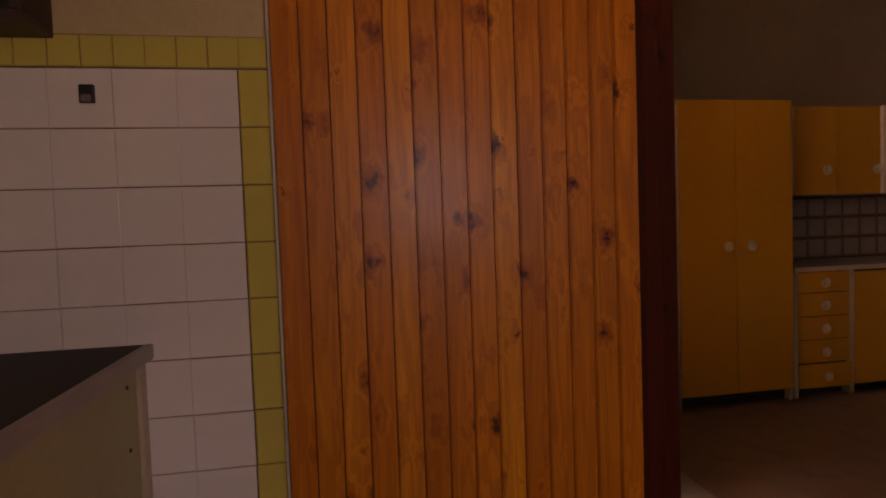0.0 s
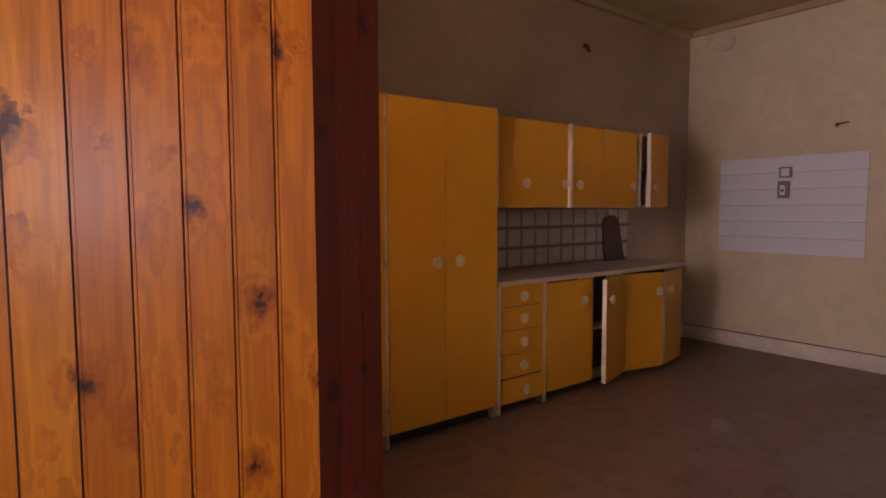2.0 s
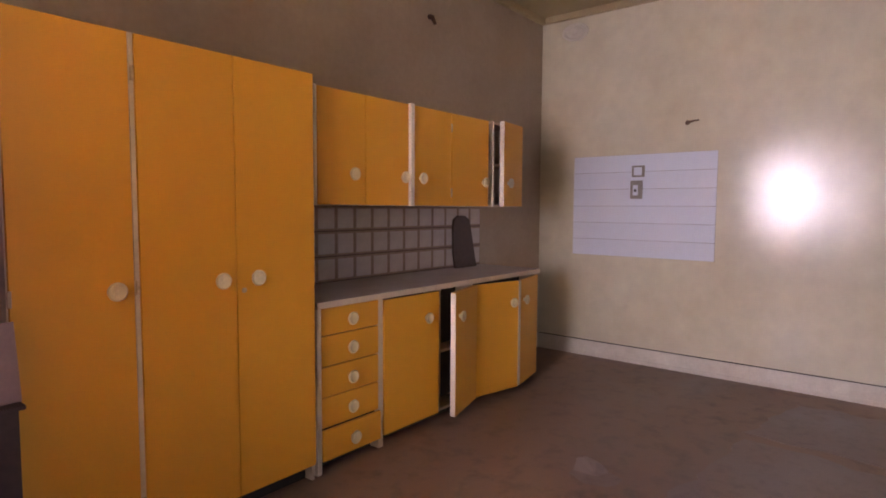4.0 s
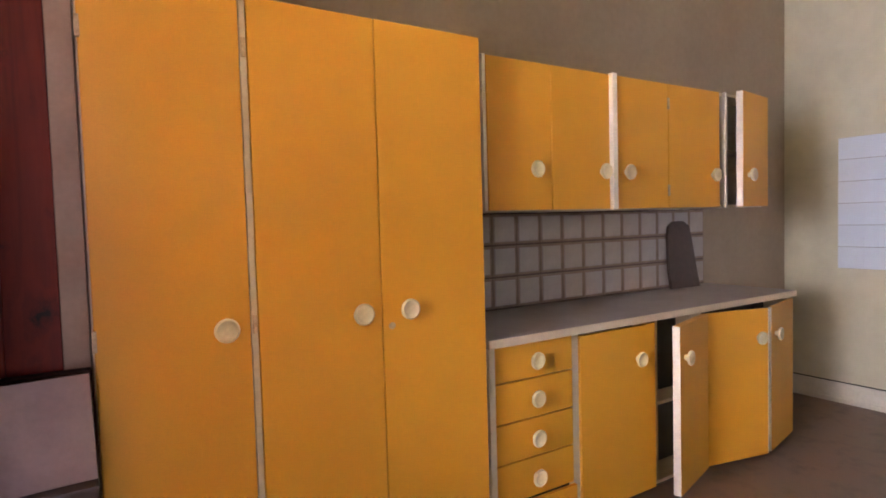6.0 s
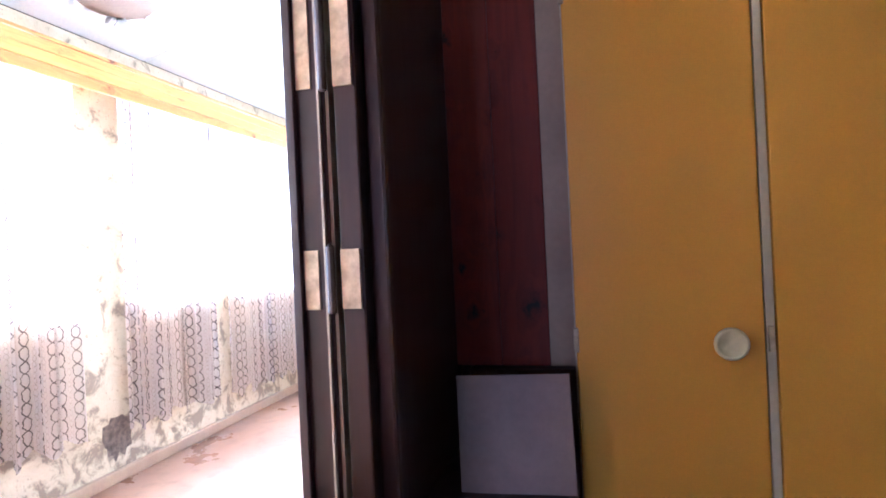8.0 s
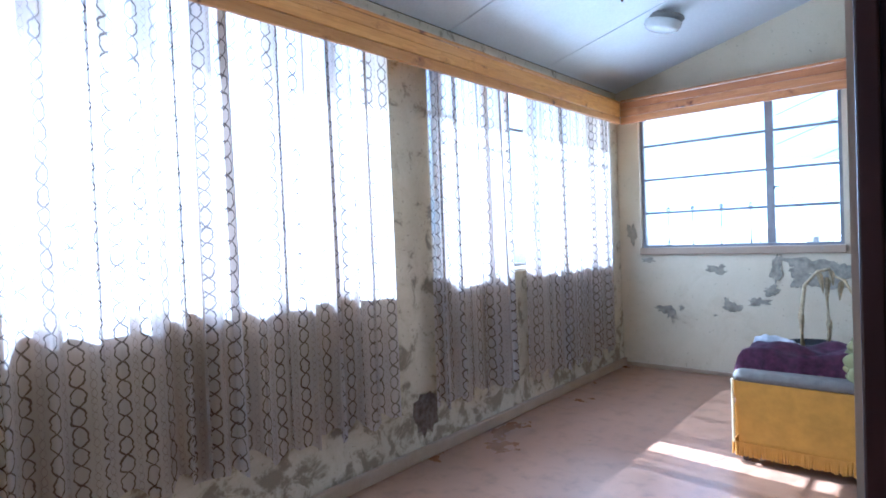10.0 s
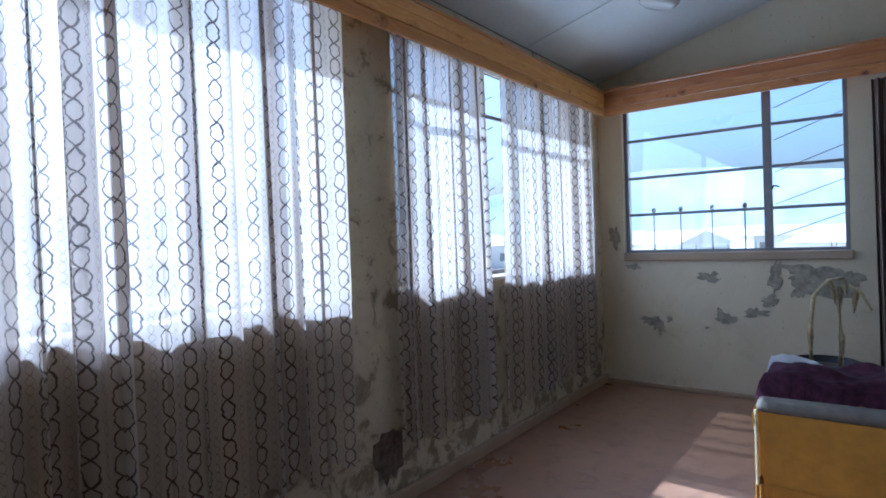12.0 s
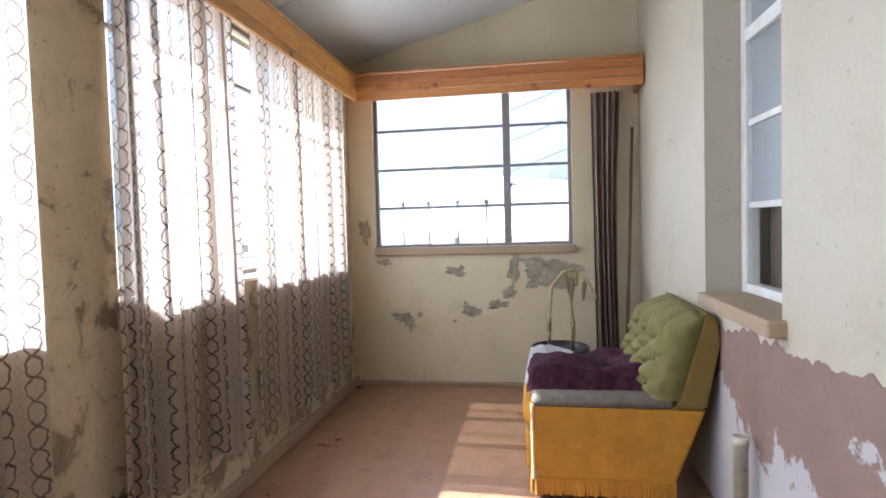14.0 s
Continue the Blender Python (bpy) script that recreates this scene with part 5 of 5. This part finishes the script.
# ---- pot plant ----
pot = thing("plant_pot", "black plastic plant pot with dried-up stalks", "pot plant")
bm = bmesh.new()
bm_lathe(bm, [(0.13, 0.0), (0.15, 0.06), (0.185, 0.40), (0.20, 0.405), (0.20, 0.44), (0.188, 0.445), (0.182, 0.40), (0.17, 0.385)], 28, Matrix.Translation((1.22, 7.86, 0)))
part("pot", bm, M_POT, pot, smooth=True)
bm = bmesh.new()
bm_lathe(bm, [(0.176, 0.385), (0.17, 0.40), (0.1, 0.41), (0.01, 0.405)], 24, Matrix.Translation((1.22, 7.86, 0)))
part("soil", bm, M_SOIL, pot)
for pts in (((1.15, 7.86, 0.40), (1.14, 7.85, 0.62), (1.17, 7.86, 0.86), (1.25, 7.85, 0.96), (1.33, 7.84, 0.98)), ((1.30, 7.88, 0.40), (1.31, 7.87, 0.60), (1.30, 7.88, 0.80), (1.33, 7.86, 0.94), (1.41, 7.84, 0.90), (1.47, 7.82, 0.78))):
    bm = bmesh.new()
    bm_tube(bm, list(pts), [0.016, 0.014, 0.012, 0.011, 0.010, 0.006][: len(pts)], 8)
    part("stalk", bm, M_STALK, pot, "dry tan stalk", smooth=True)
r6 = random.Random(6)
for k, (ax, ay, az) in enumerate(((1.25, 7.85, 0.96), (1.33, 7.84, 0.97), (1.40, 7.84, 0.90), (1.14, 7.85, 0.66), (1.31, 7.87, 0.62), (1.31, 7.86, 0.92))):
    bm = bmesh.new()
    dx, dz = r6.uniform(-0.02, 0.05), -r6.uniform(0.08, 0.17)
    pr = []
    for i in range(6):
        f = i / 5
        wd = 0.017 * math.sin(math.pi * min(1, f * 0.85 + 0.12)) + 0.002
        cpt = Vector((ax + dx * f, ay - 0.012 * f, az + dz * f * f))
        pr.append((bm.verts.new(cpt + Vector((-wd, 0.004, 0))), bm.verts.new(cpt + Vector((0, -0.006, 0))), bm.verts.new(cpt + Vector((wd, 0.004, 0)))))
    for p, q in zip(pr, pr[1:]):
        bm.faces.new((p[0], p[1], q[1], q[0]))
        bm.faces.new((p[1], p[2], q[2], q[1]))
    bmesh.ops.solidify(bm, geom=bm.faces[:], thickness=0.002)
    part("leaf", bm, M_STALK, pot, "shrivelled hanging leaf")

# pipe stub against the house wall
pipe = thing("pipe_stub", "white-painted iron pipe stub, chipped, against the wall", "pipe")
bm = bmesh.new()
bm_lathe(bm, [(0.027, 0.0), (0.027, 0.45), (0.031, 0.452), (0.031, 0.485), (0.022, 0.487), (0.02, 0.46)], 18, Matrix.Translation((1.80, 6.06, 0)))
part("pipe", bm, M_PIPE, pipe, smooth=True)

# veranda ceiling lamp and peeling board
lamp_x, lamp_y = 0.43, 7.30
cl = thing("ceiling_lamp", "round ribbed glass ceiling lamp, unlit", "lamp")
tilt = math.degrees(math.atan(0.26))
bm = bmesh.new()
mt = pose(lamp_x, lamp_y, ceil_z(lamp_x) - 0.0005, 180, tilt, 0) @ Matrix.Scale(1.25, 4)
bm_lathe(bm, [(0.11, 0.0), (0.115, 0.012), (0.10, 0.03)], 28, mt)
part("base", bm, M_SWITCH, cl, smooth=True)
bm = bmesh.new()
bm_lathe(bm, [(0.10, 0.031), (0.108, 0.04), (0.10, 0.05), (0.104, 0.058), (0.092, 0.068), (0.094, 0.075), (0.07, 0.088), (0.02, 0.093)], 28, mt)
part("shade", bm, plain("ribbed_glass", (0.62, 0.60, 0.56), 0.12, 0, 0.05), cl, "ribbed milky glass bowl", smooth=True)

pl_t = thing("peeling_patch", "peeling paint flakes hanging from the ceiling boards", "flakes", kind="structure")
r7 = random.Random(17)
bm = bmesh.new()
ring = []
for k in range(26):
    a = 2 * math.pi * k / 26
    rr = 1 + 0.35 * noise.noise(Vector((math.cos(a) * 2, math.sin(a) * 2, 4)))
    x, y = -0.06 + 0.15 * rr * math.cos(a), 5.24 + 0.30 * rr * math.sin(a)
    ring.append((x, y))
vs = [bm.verts.new((x, y, ceil_z(x) - 0.004)) for x, y in ring]
bm.faces.new(vs)
bmesh.ops.solidify(bm, geom=bm.faces[:], thickness=0.002)
part("bare_board", bm, M_PEEL, pl_t, "brown bare board")
for k in range(12):
    x, y = ring[r7.randrange(len(ring))]
    bm = bmesh.new()
    s = r7.uniform(0.02, 0.05)
    a = r7.uniform(0, 6.28)
    pr = []
    for i in range(4):
        f = i / 3
        cpt = Vector((x + s * f * math.cos(a), y + s * 1.4 * f * math.sin(a), ceil_z(x) - 0.005 - 0.05 * f * f))
        wv = Vector((-math.sin(a), math.cos(a), 0)) * s * (1 - 0.6 * f)
        pr.append((bm.verts.new(cpt - wv), bm.verts.new(cpt + wv)))
    for p, q in zip(pr, pr[1:]):
        bm.faces.new((p[0], p[1], q[1], q[0]))
    bmesh.ops.solidify(bm, geom=bm.faces[:], thickness=0.001)
    part("flake", bm, M_VCEIL, pl_t)
for k, (x, y) in enumerate(((0.9, 6.5), (0.35, 6.75), (0.55, 5.6), (1.2, 5.2))):
    n = thing("ceiling_nail", "rusty nail head in the ceiling board", "nail", "ceiling nails")
    bm = bmesh.new()
    bm_lathe(bm, [(0.009, 0), (0.011, 0.004), (0.004, 0.014)], 10, pose(x, y, ceil_z(x), 180, tilt, 0))
    part("head", bm, M_RUST, n)

# holes rotted out at the foot of the pier
hole = thing("damp_hole", "dark crumbled hole at the foot of the pier", "hole", kind="structure")
pts = []
for k in range(22):
    a = 2 * math.pi * k / 22
    rr = 1 + 0.5 * noise.noise(Vector((math.cos(a) * 3, math.sin(a) * 3, 8)))
    pts.append((5.53 + 0.11 * rr * math.cos(a), 0.27 + 0.13 * rr * math.sin(a)))
bm = bmesh.new()
rim = [bm.verts.new((VW + 0.004, y, z)) for y, z in pts]
mid = [bm.verts.new((VW + 0.002, 5.53 + (y - 5.53) * 0.6, 0.27 + (z - 0.27) * 0.6)) for y, z in pts]
bm.faces.new(mid)
for i in range(22):
    k = (i + 1) % 22
    bm.faces.new((rim[i], rim[k], mid[k], mid[i]))
part("hollow", bm, plain("rotten_plaster", (0.20, 0.155, 0.115), 0.95, 0, 0.35, 30, 0.5), hole)

# damp patches where the paint has come off the end wall
M_BARE = plain("bare_damp_plaster", (0.36, 0.31, 0.225), 0.9, 0, 0.25, 22, 0.4)


def damp_patch(cx, cz, w, h, seed, y=VN):
    t = thing("damp_patch", "grey damp patch of bare plaster in the cream paint", "patch", "damp patches", kind="structure")
    bm = bmesh.new()
    rim, mid = [], []
    for k in range(34):
        a = 2 * math.pi * k / 34
        rr = 1 + 0.75 * noise.noise(Vector((math.cos(a) * 1.9, math.sin(a) * 1.9, seed))) + 0.3 * noise.noise(Vector((math.cos(a) * 6, math.sin(a) * 6, seed + 4)))
        px, pz = w / 2 * rr * math.cos(a), h / 2 * rr * math.sin(a)
        rim.append(bm.verts.new((cx + px, y - 0.001, cz + pz)))
        mid.append(bm.verts.new((cx + px * 0.93, y - 0.003, cz + pz * 0.93)))
    bm.faces.new(mid)
    for i in range(34):
        k = (i + 1) % 34
        bm.faces.new((rim[i], rim[k], mid[k], mid[i]))
    part("plaster", bm, M_BARE, t)


for i, (cx, cz, w, h) in enumerate(((-0.03, 0.56, 0.17, 0.07), (0.03, 0.53, 0.08, 0.10), (0.12, 0.58, 0.04, 0.05), (0.44, 0.93, 0.15, 0.09), (0.56, 0.61, 0.16, 0.08), (0.51, 0.64, 0.05, 0.10),
                                    (0.75, 0.66, 0.15, 0.07), (0.85, 0.76, 0.12, 0.08), (0.89, 0.93, 0.09, 0.22), (1.12, 0.97, 0.34, 0.12), (1.20, 0.85, 0.30, 0.12), (1.06, 0.87, 0.12, 0.16), (1.32, 0.92, 0.18, 0.14),
                                    (-0.16, 1.015, 0.13, 0.05), (-0.31, 1.27, 0.09, 0.18), (0.41, 0.53, 0.035, 0.02), (1.62, 1.05, 0.12, 0.3))):
    damp_patch(cx, cz, w, h, 3.7 * i + 1.3, VN - 0.0006 * i)

# torn pieces of linoleum on the kitchen floor


def torn(cx, cy, rx, ry, seed, lift=0.0):
    t = thing("torn_linoleum", "torn curling piece of brown linoleum on the floor", "linoleum", "torn linoleum")
    bm = bmesh.new()
    c = bm.verts.new((cx, cy, 0.006))
    rg = []
    for k in range(18):
        a = 2 * math.pi * k / 18
        rr = 1 + 0.45 * noise.noise(Vector((math.cos(a) * 1.7, math.sin(a) * 1.7, seed)))
        up = lift * max(0, math.cos(a - 0.7)) ** 3
        rg.append(bm.verts.new((cx + rx * rr * math.cos(a), cy + ry * rr * math.sin(a), 0.005 + up)))
    for p, q in zip(rg, rg[1:] + rg[:1]):
        bm.faces.new((c, p, q))
    part("sheet", bm, M_LINO, t)


torn(4.50, 2.95, 0.10, 0.13, 1.0, 0.05)


def flat_piece(pts, x=None, z=None, t=0.004):
    """A flat ragged plate with an edge, on the floor (z) or on a wall (x)."""
    bm = bmesh.new()
    low = [bm.verts.new((p[0], p[1], z) if z is not None else (x, p[0], p[1])) for p in pts]
    high = [bm.verts.new((p[0], p[1], z + t) if z is not None else (x + t, p[0], p[1])) for p in pts]
    bm.faces.new(high)
    for i in range(len(pts)):
        k = (i + 1) % len(pts)
        bm.faces.new((low[i], low[k], high[k], high[i]))
    return bm


def ragged(corners, steps, amount, seed):
    out = []
    n = len(corners)
    for i, (a0, b0) in enumerate(corners):
        a1, b1 = corners[(i + 1) % n]
        for k in range(steps):
            f = k / steps
            d = amount * noise.noise(Vector(((a0 + (a1 - a0) * f) * 6, (b0 + (b1 - b0) * f) * 6, seed)))
            out.append((a0 + (a1 - a0) * f + d, b0 + (b1 - b0) * f - d))
    return out


for seed, cs in ((2.0, ((3.3, 0.6), (5.35, 0.9), (5.55, 2.45), (4.35, 2.62), (3.5, 2.0))), (7.0, ((5.45, 0.8), (6.5, 0.9), (6.45, 2.3), (5.65, 2.5)))):
    sheet = thing("linoleum_sheet", "loose worn sheet of brown linoleum with torn edges", "linoleum", "linoleum sheets")
    part("sheet", flat_piece(ragged(cs, 14, 0.07, seed), z=0.0005, t=0.004), M_LINO, sheet)
bm = bmesh.new()
bm_box(bm, HK - 0.03, 2.20, 0.6, 3.35, 0.0005, 0.004, 0.001)
structure("floor_threshold", bm, M_SCREED, "pale bare strip of floor at the doorways", "floor")

# ---- outside ----
bm = bmesh.new()
vs = [bm.verts.new(p) for p in ((-900, -900, -3.2), (900, -900, -3.2), (900, 900, -3.2), (-900, 900, -3.2))]
bm.faces.new(vs)
tagged(new("ground", mesh_of("ground", bm, M_GROUND)), "dry pale ground sloping away to the town", "ground", "", "structure")
rh = random.Random(31)
for k in range(64):
    a = radians(-125 + 150 * (k % 32) / 31 + rh.uniform(-2, 2))
    dist = rh.uniform(55, 120) if k < 32 else rh.uniform(130, 240)
    cx, cy = 1 + dist * math.sin(a), 5 + dist * math.cos(a)
    w, d, h = rh.uniform(7, 13), rh.uniform(6, 9), rh.uniform(2.6, 3.4)
    hs = thing("house", "small pale distant house with a pitched roof", "house", "distant houses")
    rot = pose(cx, cy, -3.2, 0, 0, rh.uniform(0, 180))
    bm = bmesh.new()
    bm_box(bm, -w / 2, w / 2, -d / 2, d / 2, 0, h, 0.0, rot)
    part("wall", bm, M_OUT, hs)
    bm = bmesh.new()
    q = [bm.verts.new(rot @ Vector(p)) for p in ((-w / 2 - 0.4, -d / 2 - 0.4, h), (w / 2 + 0.4, -d / 2 - 0.4, h), (w / 2 + 0.4, d / 2 + 0.4, h), (-w / 2 - 0.4, d / 2 + 0.4, h), (-w / 2 - 0.4, 0, h + 1.7), (w / 2 + 0.4, 0, h + 1.7))]
    for f in ((0, 1, 5, 4), (2, 3, 4, 5), (0, 4, 3), (1, 2, 5), (0, 3, 2, 1)):
        bm.faces.new([q[i] for i in f])
    part("roof", bm, M_ROOF, hs)
    for s in (-0.28, 0.05, 0.3):
        bm = bmesh.new()
        bm_box(bm, s * w - 0.5, s * w + 0.5, -d / 2 - 0.05, -d / 2 + 0.01, 1.0, 2.2, 0.0, rot)
        part("window", bm, M_STEEL, hs)
bm = bmesh.new()
prev = None
for k in range(121):
    a = radians(-140 + 200 * k / 120)
    z = 42 + 38 * (0.5 + noise.noise(Vector((k * 0.06, 2.0, 0)))) + 9 * noise.noise(Vector((k * 0.3, 5.0, 0)))
    b0, b1 = bm.verts.new((700 * math.sin(a), 700 * math.cos(a), -4)), bm.verts.new((760 * math.sin(a), 760 * math.cos(a), z))
    if prev:
        bm.faces.new((prev[0], b0, b1, prev[1]))
    prev = (b0, b1)
tagged(new("backdrop_hills", mesh_of("backdrop_hills", bm, M_HILL, True)), "blue-green hills on the horizon, haze painted into their pale colour", "hills", "", "structure")

# ---- tiles of the kitchen walls ----
ew = thing("wall_tiles_panel", "panel of plain white glazed tiles on the cream wall", "tiles", kind="structure")
part("grout", box(KE - 0.003, KE + 0.003, 2.992, 4.252, 0.953, 1.859), M_GROUT, ew)
TILE_E = tile_mesh("tile", 0.1574, 0.1484, 0.006, M_TILEB, 0.0006)
for r in range(6):
    for c in range(8):
        ob = new("tile", TILE_E)
        ob.parent = ew
        ob.matrix_local = pose(KE - 0.003, 2.992 + 0.1575 * (c + 0.5), 0.953 + 0.151 * (r + 0.5), 0, 0, -90 + rng.uniform(-0.25, 0.25))
sp = thing("backsplash_tiles", "white backsplash tiles with brown line borders", "tiles", kind="structure")
part("grout", box(3.562, 5.79, KN - 0.004, KN + 0.003, 0.901, 1.395), M_TILEJ, sp)
TILE_P = tile_mesh("tile", 0.1575, 0.1545, 0.005, M_TILEL)
TILE_C = tile_mesh("tile_face", 0.132, 0.128, 0.004, M_TILEP)
for r in range(3):
    for c in range(14):
        x, z = 3.562 + 0.1592 * (c + 0.5), 0.905 + 0.1615 * (r + 0.5)
        ob = new("tile", TILE_P)
        ob.parent = sp
        ob.matrix_local = pose(x, KN - 0.004, z)
        fc = new("tile_face", TILE_C)
        fc.parent = ob
        fc.matrix_local = pose(0, -0.005, 0)

# things stand on their own base points
bpy.context.view_layer.update()
for ob in [o for o in scene.objects if o.type == "EMPTY" and o.parent is None]:
    lo, hi = Vector((1e9,) * 3), Vector((-1e9,) * 3)
    for ch in ob.children_recursive:
        if ch.type == "MESH":
            for co in ch.bound_box:
                p = ch.matrix_world @ Vector(co)
                lo, hi = Vector(map(min, lo, p)), Vector(map(max, hi, p))
    base_pt = Vector(((lo.x + hi.x) / 2, (lo.y + hi.y) / 2, lo.z))
    ob.location = base_pt
    for ch in ob.children:
        ch.matrix_parent_inverse = Matrix.Translation(-base_pt)
